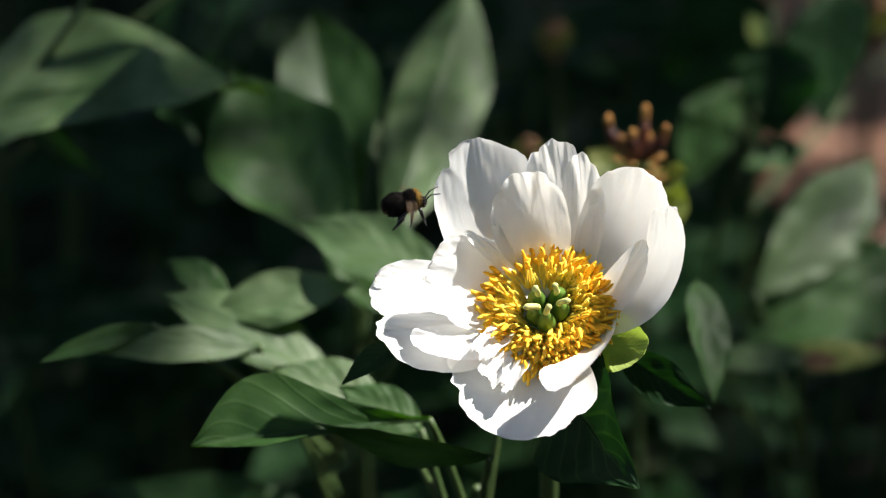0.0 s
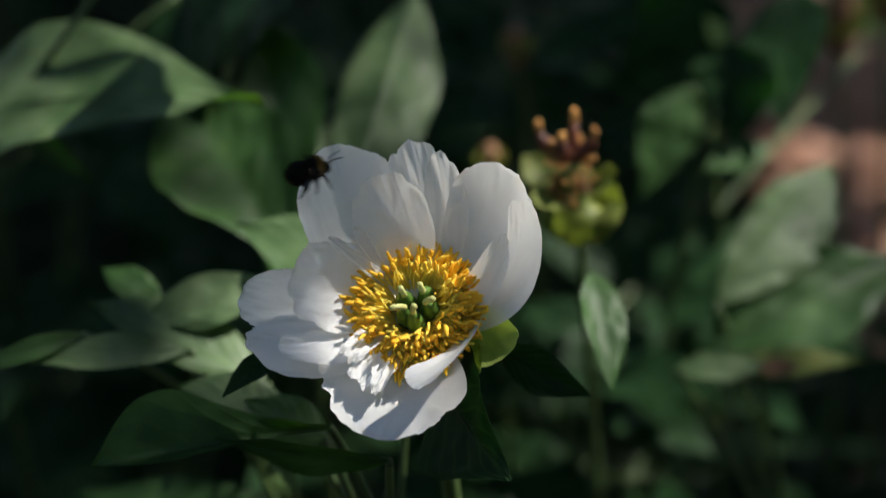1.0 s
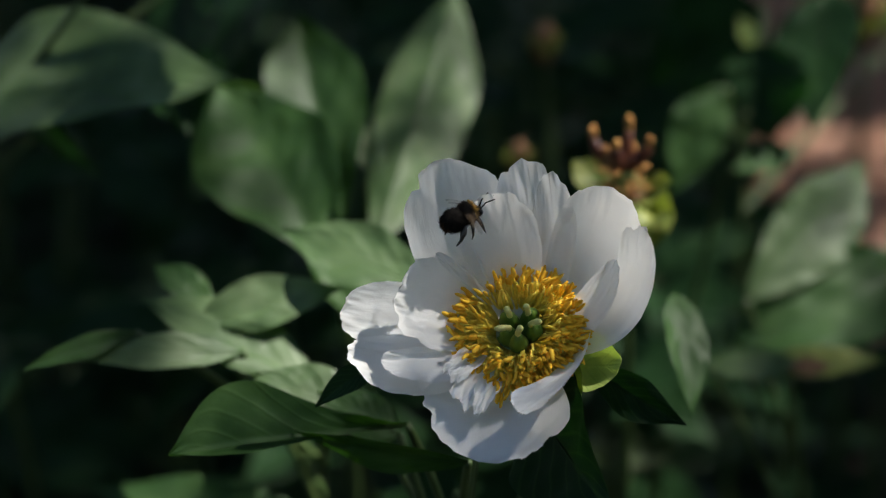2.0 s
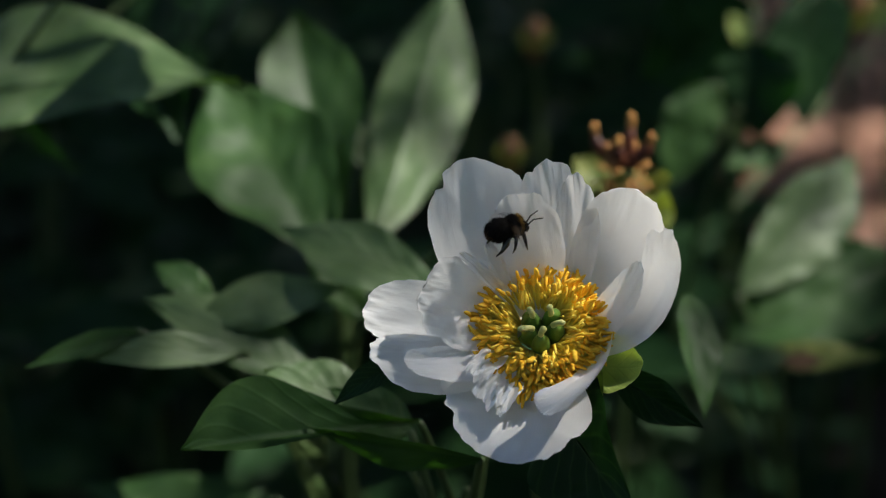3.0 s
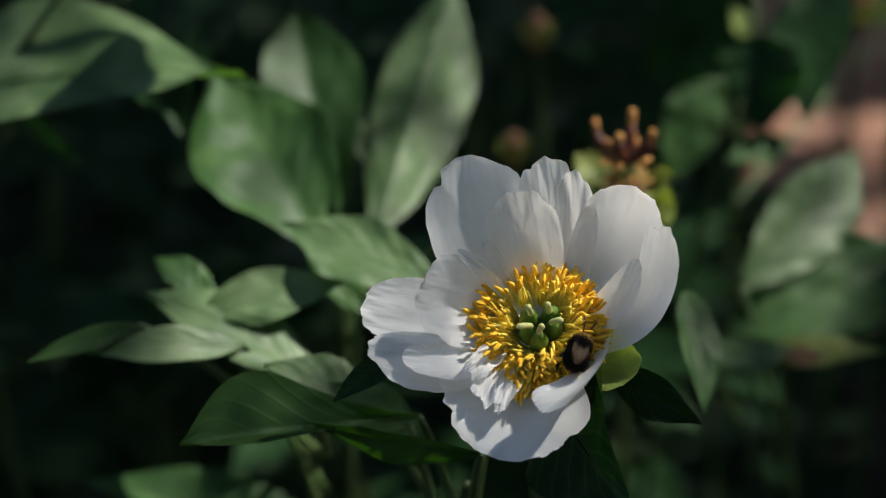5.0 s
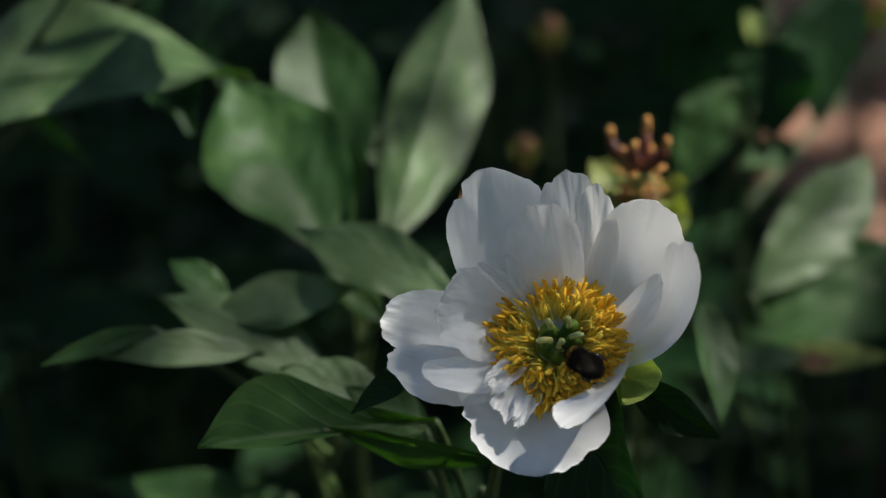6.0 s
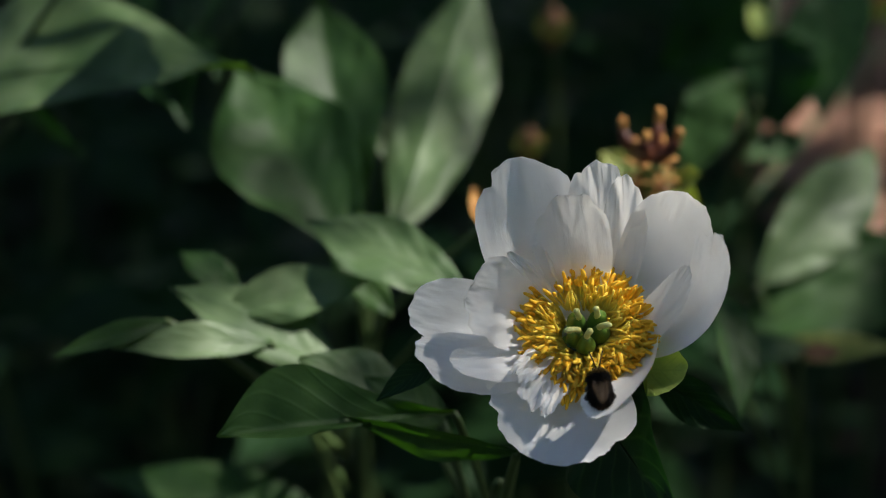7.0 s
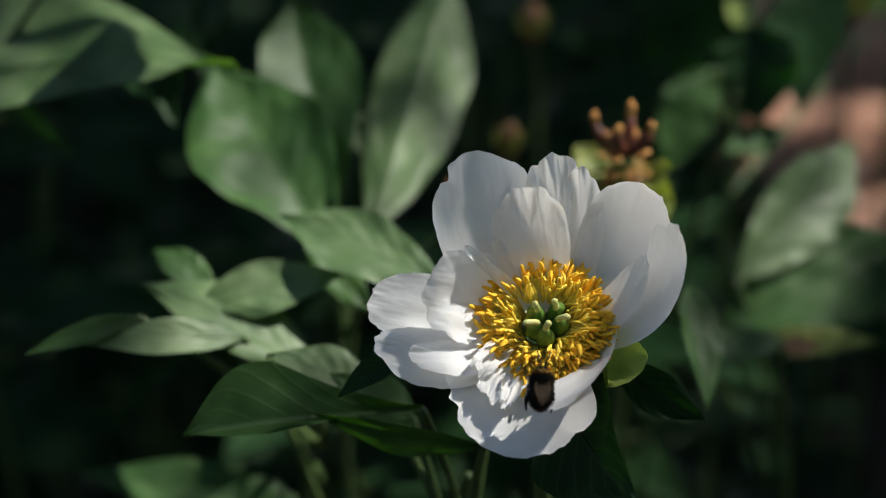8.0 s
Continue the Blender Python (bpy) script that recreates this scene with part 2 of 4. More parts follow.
# ---------------------------------------------------------------- ground
def ground():
    bm = bmesh.new()
    xs = [-200, -60, -20, -8] + [-4 + 0.1 * i for i in range(81)] + [8, 20, 60, 200]
    ys = [-200, -60, -20, -6] + [-2 + 0.1 * i for i in range(91)] + [12, 20, 60, 200]
    grid = [[bm.verts.new((x, y, 0.03 * noise.noise(Vector((x * 1.7, y * 1.7, 0))) + 0.012 * noise.noise(Vector((x * 7, y * 7, 3))) - 0.02)) for x in xs] for y in ys]
    for i in range(len(ys) - 1):
        for j in range(len(xs) - 1):
            bm.faces.new((grid[i][j], grid[i][j + 1], grid[i + 1][j + 1], grid[i + 1][j]))
    tagged(part("ground", bm, HUMUS_SHADED, None), "humus soil of the flower bed, deep shade darkened into its colour", "ground", kind="structure")
    # the mulched path beside the bed
    bm = bmesh.new()
    rows = []
    for i in range(61):
        y = 1.2 + 0.12 * i
        left = 0.40 + 0.10 * noise.noise(Vector((0, y * 1.3, 5))) + 0.02 * (y - 1.2) + 0.6 * max(1.95 - y, 0)
        rows.append([bm.verts.new((left + 0.06 * j, y, 0.02 * noise.noise(Vector((left + 0.06 * j, y, 0)) * 3) + 0.028 - (0.045 if j in (0, 18) else 0))) for j in range(19)])
    for r, q in zip(rows, rows[1:]):
        for j in range(18):
            bm.faces.new((r[j], r[j + 1], q[j + 1], q[j]))
    path = tagged(part("path", bm, SOIL, None), "red-brown bark mulch path dappled with sun", "path", kind="structure")
    rnd = random.Random(8)
    verts, faces = [], []
    for i in range(2600):
        x, y = rnd.uniform(0.5, 1.45), rnd.uniform(1.9, 4.5)
        m = pose(x, y, 0.040, rnd.uniform(-25, 25), rnd.uniform(-25, 25), rnd.uniform(0, 360))
        a, b, c = rnd.uniform(0.008, 0.022), rnd.uniform(0.004, 0.009), rnd.uniform(0.0015, 0.003)
        n = len(verts)
        verts += [m @ Vector((sx * a * (1 if sy > 0 else 0.8), sy * b, sz * c)) for sx in (-1, 1) for sy in (-1, 1) for sz in (-1, 1)]
        faces += [tuple(n + k for k in f) for f in ((0, 1, 3, 2), (4, 6, 7, 5), (0, 4, 5, 1), (2, 3, 7, 6), (0, 2, 6, 4), (1, 5, 7, 3))]
    me = bpy.data.meshes.new("bark_chips")
    me.from_pydata(verts, [], faces)
    me.materials.append(BARK)
    chips = tagged(new("bark_chips", me), kind="stuff")
    chips.parent = path


ground()

# ---------------------------------------------------------------- the flower
HEAD = Vector((0.0339, 0.5504, 0.6634))
FOOT = Vector((0.0459, 0.6204, 0.0))
flower = tagged(root("peony_flower", FOOT), "open single white peony with yellow stamens on a green stem", "flower")
# the bloom's own axes: right, up and out of the open face
BLOOM_R = Vector((1, 0, 0))
BLOOM_W = Vector((0, -math.cos(radians(25)), math.sin(radians(25))))
BLOOM_U = BLOOM_W.cross(BLOOM_R)
AXIS = Vector((-0.06, 0.36, 0.93)).normalized()


def bloom(u, v, w):
    """A point of the bloom in millimetres, as seen from the foot of its stem."""
    return HEAD - FOOT + (BLOOM_R * u + BLOOM_U * v + BLOOM_W * w) * 0.001


def turn(d):
    return BLOOM_R * d[0] + BLOOM_U * d[1] + BLOOM_W * d[2]


def petal(base, ctrl, tip, left, right, face, cup=0.2, ruffle=1.0, seed=0, claw=0.42, peak=0.56, scallop=0.06, curl=0.0, name="petal", mat=None, blunt=2.3, pleat=0.0, lobes=0.0, notches=()):
    """base, ctrl and tip in millimetres on the bloom's axes, left and right: its half widths; face: the way that its inner side looks.
    pleat: folds that run to the edge, lobes: round scallops, notches: (angle round the end, depth, width)."""
    b, c, t = bloom(*base), bloom(*ctrl), bloom(*tip)
    inner = turn(Vector(face).normalized())
    rows = []
    n, k = 46, 56
    size = (t - b).length
    mean = (left + right) * 0.0005
    for i in range(n + 1):
        s = 1 - (1 - i / n) ** 1.5
        row = []
        for j in range(k + 1):
            x = 2 * j / k - 1
            w = (left if x < 0 else right) * 0.001
            shape = claw + (1 - claw) * math.sin(min(s / peak, 1.0) * math.pi / 2) ** 1.2
            e = max((s - peak) / (1 - peak), 0)
            half = w * shape * max(1 - e ** blunt, 0.00001) ** (1 / blunt)
            a = math.atan2(x * half / mean, max((s - peak) / (1 - peak), -0.6))
            grow = min(max(s / peak - 0.5, 0), 1)
            nick = scallop * (noise.noise(Vector((a * 1.6, seed * 5.3, 1))) + 0.45 * noise.noise(Vector((a * 5.5, seed * 2.7, 4)))) + 0.03 * (noise.noise(Vector((a * 9, seed * 4.4, 3))) + 0.7 * noise.noise(Vector((a * 24, seed * 3.1, 6))))
            nick -= lobes * (1 - abs(math.sin(a * 4.2 + seed + 0.9 * noise.noise(Vector((a * 2, seed, 7))))) ** 0.6)
            nick -= sum(deep * math.exp(-((a - at) / wide) ** 2) for at, deep, wide in notches)
            nick *= grow
            ss = min(max(peak + (s - peak) * (1 + nick), 0.0), 1.15) if s > peak else s
            half *= 1 + nick
            p = bezier(b, c, t, ss)
            d = (2 * (1 - ss) * (c - b) + 2 * ss * (t - c)).normalized()
            across = d.cross(inner).normalized()
            up = across.cross(d)
            v = x * half / w
            rip = noise.noise(Vector((ss * 2.6, v * 1.9, seed * 3.3))) * 2.4 + noise.noise(Vector((ss * 6, v * 3.4, seed * 9.1))) * 1.0 * ss
            rip += noise.noise(Vector((ss * 14, v * 8, seed))) * 0.4 * ss * abs(x)
            rip += 0.2 * noise.noise(Vector((v * 13, ss * 2.2, seed * 6.1))) * (0.3 + 0.7 * ss) + 0.5 * max(abs(x), ss) ** 6 * noise.noise(Vector((v * 11, ss * 11, seed * 8.8)))
            rip *= (0.35 + 0.65 * max(abs(x), ss * ss)) * ss * ruffle * 0.001
            rip += pleat * 0.0013 * ss ** 8 * math.sin(a * 8.4 + 2 * seed + 1.8 * noise.noise(Vector((a * 2, seed, 7))))
            lift = cup * half * x * x + rip + curl * max(ss - 0.75, 0) ** 2 * 0.06
            row.append(p + across * x * half + up * lift)
        rows.append(row)
    return part(name, sheet(rows), mat or PETAL, flower)


# back petals, then the ring of side petals, then the front ones
petal((-3.2, -2.1, -18), (-22.6, 20.7, -27), (-27.9, 62.2, -7), 20.6, 21.2, (0.25, -0.5, 0.85), 0.22, 0.8, 1, peak=0.68, notches=[(-0.66, 0.15, 0.10), (0.6, 0.05, 0.3)])
petal((3.4, -3.2, -18), (8.3, 27.3, -27), (1.9, 61.9, -4), 12.3, 10.6, (0.0, -0.45, 0.9), 0.12, 1.2, 2, peak=0.72, blunt=2.5, pleat=0.7, lobes=0.06, notches=[(-0.15, 0.07, 0.06), (-0.6, 0.08, 0.08)])
petal((6.6, -4.2, -17), (17.7, 25.1, -26), (12.6, 56.5, -4), 8.5, 8.9, (-0.15, -0.45, 0.88), 0.2, 1.1, 33, peak=0.68, blunt=1.9, pleat=0.5, lobes=0.04, notches=[(0.5, 0.06, 0.08)])
petal((-1.2, 1.4, -13), (-3.4, 25.2, -14), (-11, 50, 6), 15.7, 14.4, (0.15, -0.45, 0.88), 0.25, 1.0, 3, peak=0.62, pleat=0.8, lobes=0.08, curl=0.6)
petal((9.9, -3.2, -18), (30.7, 20.7, -30), (33.6, 50.9, -1), 15.7, 17.8, (-0.25, -0.35, 0.9), 0.28, 0.7, 4, peak=0.66, blunt=2.5)
petal((9.7, -9.6, -15), (48.9, -7.5, -16), (44.6, 35.6, 15), 8.5, 11.4, (-0.7, 0.05, 0.68), 0.3, 0.9, 5, peak=0.72, blunt=3.2, notches=[(-0.35, 0.10, 0.12), (0.5, 0.06, 0.1)])
petal((12.8, -5.1, -13), (25.9, -0.2, -10), (36, 22.7, 6), 5.9, 8.5, (-0.45, -0.1, 0.85), 0.2, 0.8, 26, peak=0.55, blunt=1.9)
petal((-10.8, -5.3, -17), (-37, -3.4, -22), (-67.7, 4.4, -2), 13.1, 15.7, (0.3, 0.2, 0.9), 0.2, 0.9, 7, peak=0.62, pleat=0.15)
petal((-8.8, 0.3, -13), (-23.9, 5.6, -16), (-46.7, 11.6, 8), 17.8, 17.8, (0.45, 0.0, 0.85), 0.28, 1.2, 8, peak=0.60, blunt=2.8, pleat=0.4, lobes=0.05, notches=[(-0.5, 0.10, 0.12), (-1.0, 0.08, 0.1)])
petal((-8.9, 4.6, -12), (-18.7, 16.6, -8), (-30.9, 26, 2), 2.5, 3, (0.3, -0.3, 0.9), 0.3, 1.0, 31, peak=0.55)
petal((-7.8, 7.9, -12), (-15, 18.7, -10), (-20.8, 30.7, 0), 3, 2.5, (0.3, -0.3, 0.9), 0.3, 1.4, 32, peak=0.6, blunt=3.0, lobes=0.06)
petal((-7.6, -8.5, -15), (-32.6, -16, -14), (-64.2, -9.7, 4), 18.6, 8.1, (0.2, 0.55, 0.8), 0.15, 0.9, 9, peak=0.60, blunt=2.6)
petal((-8.9, -10.4, -10), (-30.5, -15.3, -4), (-51, -13.2, 9), 11, 5.1, (0.2, 0.5, 0.82), 0.2, 1.0, 15, peak=0.55, blunt=2.6, lobes=0.03)
petal((-0.1, -12.8, -15), (-8.1, -33.4, -4), (-16.5, -50.3, 14), 27.1, 30.1, (0.05, 0.7, 0.7), 0.3, 0.8, 10, peak=0.5, notches=[(0.9, 0.08, 0.1), (1.2, 0.10, 0.1), (-1.1, 0.06, 0.12)])
petal((25.9, -5, -10), (20, -21.8, 16), (-2.8, -31.1, 22), 9.7, 9.3, (-0.78, 0.22, 0.58), 0.2, 0.6, 11, peak=0.62, blunt=3.0, lobes=0.02)
# torn scraps at the inner edge
petal((-11.2, -10.2, -8), (-15.7, -19.3, 0), (-21.2, -31.5, 10), 6.4, 7.2, (0.1, 0.7, 0.7), 0.3, 1.6, 13, peak=0.6, scallop=0.3)
petal((-5.8, -11.3, -8), (-10.4, -21.4, 0), (-15.4, -33, 11), 4.2, 5.1, (0.1, 0.7, 0.7), 0.3, 1.6, 14, peak=0.6, scallop=0.3)
petal((-12.2, -8.1, -8), (-19.9, -12.9, 0), (-27.4, -19.1, 8), 6.4, 4.2, (0.2, 0.6, 0.75), 0.3, 1.8, 16, peak=0.6, scallop=0.35)


def stamens():
    """A few shapes of filament with an anther, set out in a wide dish round the carpels."""
    kinds = []
    for v in range(12):
        rnd = random.Random(v)
        size = 0.0142 * rnd.uniform(0.92, 1.08)
        lean, sway = rnd.uniform(-0.0022, 0.0030), rnd.uniform(-0.0020, 0.0020)
        fil = tube([(lean * s * s, sway * math.sin(s * 2.6), size * s) for s in (0, 0.2, 0.4, 0.6, 0.8, 1)], [0.0006, 0.00058, 0.00052, 0.00046, 0.0004, 0.00035], 5)
        end = Vector((lean, sway * math.sin(2.6), size))
        way = Vector((rnd.uniform(-0.5, 0.6), rnd.uniform(-0.5, 0.5), 1)).normalized()
        hook = Vector((rnd.uniform(-1, 1), rnd.uniform(-1, 1), 0.2)) * rnd.uniform(0.0005, 0.0024)
        long = rnd.uniform(0.0036, 0.0054)
        tip = tube([end + way * long * (s - 0.15) + hook * s * s for s in (0, 0.12, 0.35, 0.6, 0.85, 1.0)], [0.00035, 0.00068, 0.0008, 0.0007, 0.0006, 0.00028], 6)
        mf, mt = bpy.data.meshes.new("filament"), bpy.data.meshes.new("anther")
        for bm, me, mat in ((fil, mf, FILAMENT), (tip, mt, ANTHER)):
            bm.to_mesh(me)
            bm.free()
            me.materials.append(mat)
            me.shade_smooth()
        kinds.append((mf, mt))
    rnd = random.Random(5)
    out = turn(AXIS)
    side = out.cross(Vector((0.3, 0.2, 1))).normalized()
    other = out.cross(side)
    mass = []
    for i in range(1500):
        ring = i / 295 if i < 295 else rnd.random()
        a = i * 2.39996 + rnd.uniform(-0.2, 0.2)
        ragged = noise.noise(Vector((math.cos(a) * 2.2, math.sin(a) * 2.2, 4)))
        spread = radians((50 + 29 * ring ** 0.8 if i % 8 else 28 + 20 * ring) + rnd.uniform(-7, 7) + 4 * ragged)
        radial = side * math.cos(a) + other * math.sin(a)
        d = (out * math.cos(spread) + radial * math.sin(spread)).normalized()
        foot = bloom(*(AXIS * (-12.5 - 2 * ring) + Vector((-2, 0.5, 0)))) + radial * (0.0080 + 0.0016 * ring)
        q = Vector((0, 0, 1)).rotation_difference(d)
        spin = Matrix.Rotation(rnd.uniform(0, 6.28), 4, "Z")
        reach = (0.96 + 0.16 * ring + 0.14 * ragged) * rnd.uniform(0.84, 1.12)
        mf, mt = kinds[i % 12]
        if i >= 295:
            mass.append((mf, mt, Matrix.LocRotScale(foot, q, Vector((1.4, 1.4, reach * rnd.uniform(0.82, 1.0)))) @ spin))
            continue
        f = new("stamen", mf)
        f.parent = flower
        f.matrix_local = Matrix.LocRotScale(foot, q, Vector((1, 1, reach))) @ spin
        t = new("anther", mt)
        t.parent = f
    # the feet of the filaments, grown together into a shallow dish
    rows = []
    for r, h in ((0.0075, -16), (0.0082, -13.5), (0.0110, -12.2), (0.0145, -11.0), (0.0180, -10.2), (0.0205, -9.8)):
        rows.append([bloom(*(AXIS * h + Vector((-2, 0.5, 0)))) + (side * math.cos(k * math.pi / 36) + other * math.sin(k * math.pi / 36)) * r * (1 + 0.06 * math.sin(k * 2.3) * (r > 0.012)) for k in range(73)])
    part("stamen_disc", sheet(rows), FILAMENT, flower)
    # the rest of them, too close to tell apart
    for k, (name, mat) in enumerate((("stamen_mass", FILAMENT), ("anther_mass", ANTHER))):
        bm = bmesh.new()
        for i, (*pair, m) in enumerate(mass):
            if k and i % 5:
                continue
            me = pair[k].copy()
            me.transform(m)
            bm.from_mesh(me)
            bpy.data.meshes.remove(me)
        tagged(part(name, bm, mat, flower), kind="stuff")


def carpels():
    """Five plump carpels in a tight ring, each ending in a bent stigma."""
    out = turn(AXIS)
    side = out.cross(Vector((0.3, 0.2, 1))).normalized()
    other = out.cross(side)
    for i in range(5):
        a = 2 * math.pi * i / 5 + 0.75 + (0.2, -0.15, 0.1, -0.2, 0.25)[i]
        radial = side * math.cos(a) + other * math.sin(a)
        foot = bloom(*(AXIS * -16)) + radial * (0.0020 + 0.0008 * (i % 2))
        high = 0.0162 + 0.0012 * math.sin(i * 2.1)
        pts = [foot + out * high * s + radial * (0.0034 * math.sin(s * 2.4)) for s in (0, 0.12, 0.3, 0.5, 0.68, 0.82, 0.92, 1.0)]
        c = part("carpel", tube(pts, [0.0027, 0.0034, 0.0039, 0.0038, 0.0033, 0.0025, 0.0017, 0.0011], 14), CARPEL, flower, "green carpel with a cream stigma")
        top = pts[-1]
        hook = radial * (0.0030, -0.0014, 0.0034, 0.0010, 0.0026)[i] + side * (0.0012, -0.0010, 0.0004, 0.0014, -0.0012)[i]
        part("stigma", tube([top + out * 0.0038 * s + hook * s * s for s in (-0.35, 0.1, 0.45, 0.8, 1.05, 1.2)], [0.0013, 0.0012, 0.0011, 0.0012, 0.0013, 0.0006], 9), STIGMA, c)


stamens()
carpels()
# sepals and the stem under the bloom
for seed, tip, ctrl, wide in ((21, (39, -16.5, -6), (25, -21, -25), 12), (22, (23, -29, -6), (14, -23, -27), 10.5), (23, (-14, 10, -26), (-10, 2, -30), 10)):
    petal((2, -8, -22), ctrl, tip, wide, wide, (-0.3, 0.3, 0.9), 0.5, 0.5, seed, name="sepal", mat=SEPAL, scallop=0.03, peak=0.6)
part("stem", curve_tube(bloom(*(AXIS * -19)), bloom(*(AXIS * -19)) - turn(AXIS) * 0.10, Vector((0, 0, -0.03)), 0.0034, 0.0055, 30, 10), STEM, flower)
leaf(flower, (0.0397, 0.5744, 0.6202), (0.0658, 0.5036, 0.6102), 0.051, (-0.2, -0.95, 0.15), 0.05, 0.2, mat=LEAF_SHADED, seed=1)
leaf(flower, (0.0656, 0.5778, 0.6273), (0.1003, 0.5642, 0.6101), 0.017, (-0.2, -0.9, 0.3), 0.1, 0.35, mat=LEAF_SHADED, seed=2)
leaf(flower, (-0.0207, 0.5660, 0.6377), (-0.0451, 0.5548, 0.6254), 0.010, (0.2, -0.5, 0.8), 0.1, 0.4, mat=LEAF_SHADED, seed=3)
leaf(flower, (0.1079, 0.6717, 0.6158), (0.1112, 0.6220, 0.5801), 0.021, (0.3, -0.65, 0.68), 0.06, 0.2, mat=LEAF, seed=4)

# ---------------------------------------------------------------- the other shoots
SHOOTS = []


def shoot(name, label, foot, node, swing, leaves, category="plant"):
    """A stem from foot to node, with leaves on petioles. swing: its shares of the flower's sway, away and sideways."""
    ob = tagged(root(name, foot), label, category, "peony shoots")
    foot, node = Vector(foot), Vector(node)
    stem(ob, foot - Vector((0, 0, 0.03)), Vector((foot.x, foot.y, node.z * 0.6)), node)
    for i, (base, tip, width, face, bend, fold, mat, *rest) in enumerate(leaves):
        base = Vector(base)
        low = node - Vector((0, 0, 0.03 + 0.02 * (i % 3)))
        petiole(ob, low, (low + base) / 2 + Vector((0, 0, 0.01)), base)
        leaf(ob, base, tip, width, face, bend, fold, mat=mat, seed=len(SHOOTS) * 10 + i + 5, **(rest[0] if rest else {}))
    SHOOTS.append((ob, swing))
    return ob


shoot("peony_shoot", "broad sunlit peony leaves below the white flower", (0, 0.85, 0), (0.0074, 0.5921, 0.5633), (0.33, 0.88), [
    ((-0.0125, 0.5871, 0.6001), (-0.1066, 0.5606, 0.6024), 0.034, (0, -0.7, 0.72), 0.03, 0.5, LEAF, dict(peak=0.70, left=0.35, right=1.4)),
    ((-0.0297, 0.6054, 0.5919), (-0.0787, 0.6133, 0.6089), 0.029, (0.42, -0.5, 0.75), 0.03, 0.12, LEAF_SUNLIT, dict(peak=0.5, blunt=0.7)),
    ((-0.0164, 0.5984, 0.5887), (-0.0512, 0.6103, 0.6023), 0.021, (0.1, -0.6, 0.75), 0.03, 0.1, LEAF, dict(peak=0.4)),
    ((0.0126, 0.5635, 0.5967), (-0.0577, 0.5735, 0.6063), 0.018, (0, -0.8, -0.3), 0.03, 0.3, LEAF, dict(peak=0.45)),
    ((0.0187, 0.6082, 0.5980), (0.0122, 0.6027, 0.5861), 0.011, (0.1, -0.85, 0.5), 0.1, 0.3, DRY),
])
shoot("peony_shoot", "peony leaflets with pointed tips, sun sheen paled into their colour", (-0.1, 0.98, 0), (-0.0605, 0.6847, 0.5491), (0.35, 0.65), [
    ((-0.0563, 0.6408, 0.5850), (-0.1380, 0.6671, 0.6178), 0.036, (0.42, -0.5, 0.75), 0.03, 0.1, LEAF_SUNLIT, dict(peak=0.52, left=0.8, right=1.2)),
    ((-0.1113, 0.6597, 0.6091), (-0.0472, 0.6733, 0.6193), 0.025, (0.35, -0.6, 0.7), 0.03, 0.15, LEAF_SUNLIT, dict(peak=0.45, left=1.1, right=0.9)),
    ((-0.0896, 0.6436, 0.6028), (-0.1563, 0.6243, 0.6088), 0.017, (0.42, -0.5, 0.75), 0.05, 0.15, LEAF_SUNLIT, dict(peak=0.48)),
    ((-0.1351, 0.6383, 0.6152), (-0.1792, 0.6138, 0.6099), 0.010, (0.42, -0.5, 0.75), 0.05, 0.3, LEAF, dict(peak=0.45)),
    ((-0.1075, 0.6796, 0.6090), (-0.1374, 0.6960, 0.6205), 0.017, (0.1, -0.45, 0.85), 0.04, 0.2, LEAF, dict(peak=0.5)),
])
shoot("peony_shoot", "tall upright peony leaves, green, some paled in colour for sun sheen", (-0.06, 0.86, 0), (-0.0522, 0.7428, 0.5789), (0.56, 0.56), [
    ((-0.0599, 0.7252, 0.6122), (-0.1202, 0.8181, 0.6694), 0.073, (0.25, -0.7, 0.65), 0.03, 0.22, LEAF, dict(peak=0.50, left=1.1, right=0.8, blunt=0.7)),
    ((-0.0557, 0.7638, 0.6005), (-0.0837, 0.8714, 0.6892), 0.052, (0.1, -0.8, 0.6), 0.04, 0.35, LEAF, dict(peak=0.60, blunt=0.8)),
    ((-0.0370, 0.7459, 0.6093), (0.0019, 0.9259, 0.6877), 0.061, (0.2, -0.7, 0.68), 0.03, -0.4, LEAF_SUNLIT, dict(peak=0.56, left=0.7, right=1.0, blunt=0.58)),
    ((-0.0364, 0.7969, 0.6241), (-0.0553, 0.8282, 0.6438), 0.023, (0.42, -0.5, 0.75), 0.05, 0.2, LEAF_SUNLIT),
    ((-0.0541, 0.7771, 0.5815), (-0.0549, 0.9009, 0.6341), 0.071, (-0.3, -0.9, 0.1), 0.05, 0.2, LEAF_SHADED),
    ((-0.0023, 0.6577, 0.6214), (-0.0769, 0.6937, 0.6394), 0.035, (0.3, -0.55, 0.75), 0.03, 0.12, LEAF_SUNLIT, dict(peak=0.52, left=1.0, right=1.0, blunt=0.75)),
    ((0.0085, 0.7298, 0.6221), (0.0003, 0.7379, 0.6394), 0.011, (0.1, -0.85, 0.5), 0.1, 0.3, DRY),
    ((-0.0374, 0.6757, 0.6008), (-0.0704, 0.7093, 0.6254), 0.016, (0.1, -0.7, 0.6), 0.04, 0.2, LEAF, dict(peak=0.4)),
])
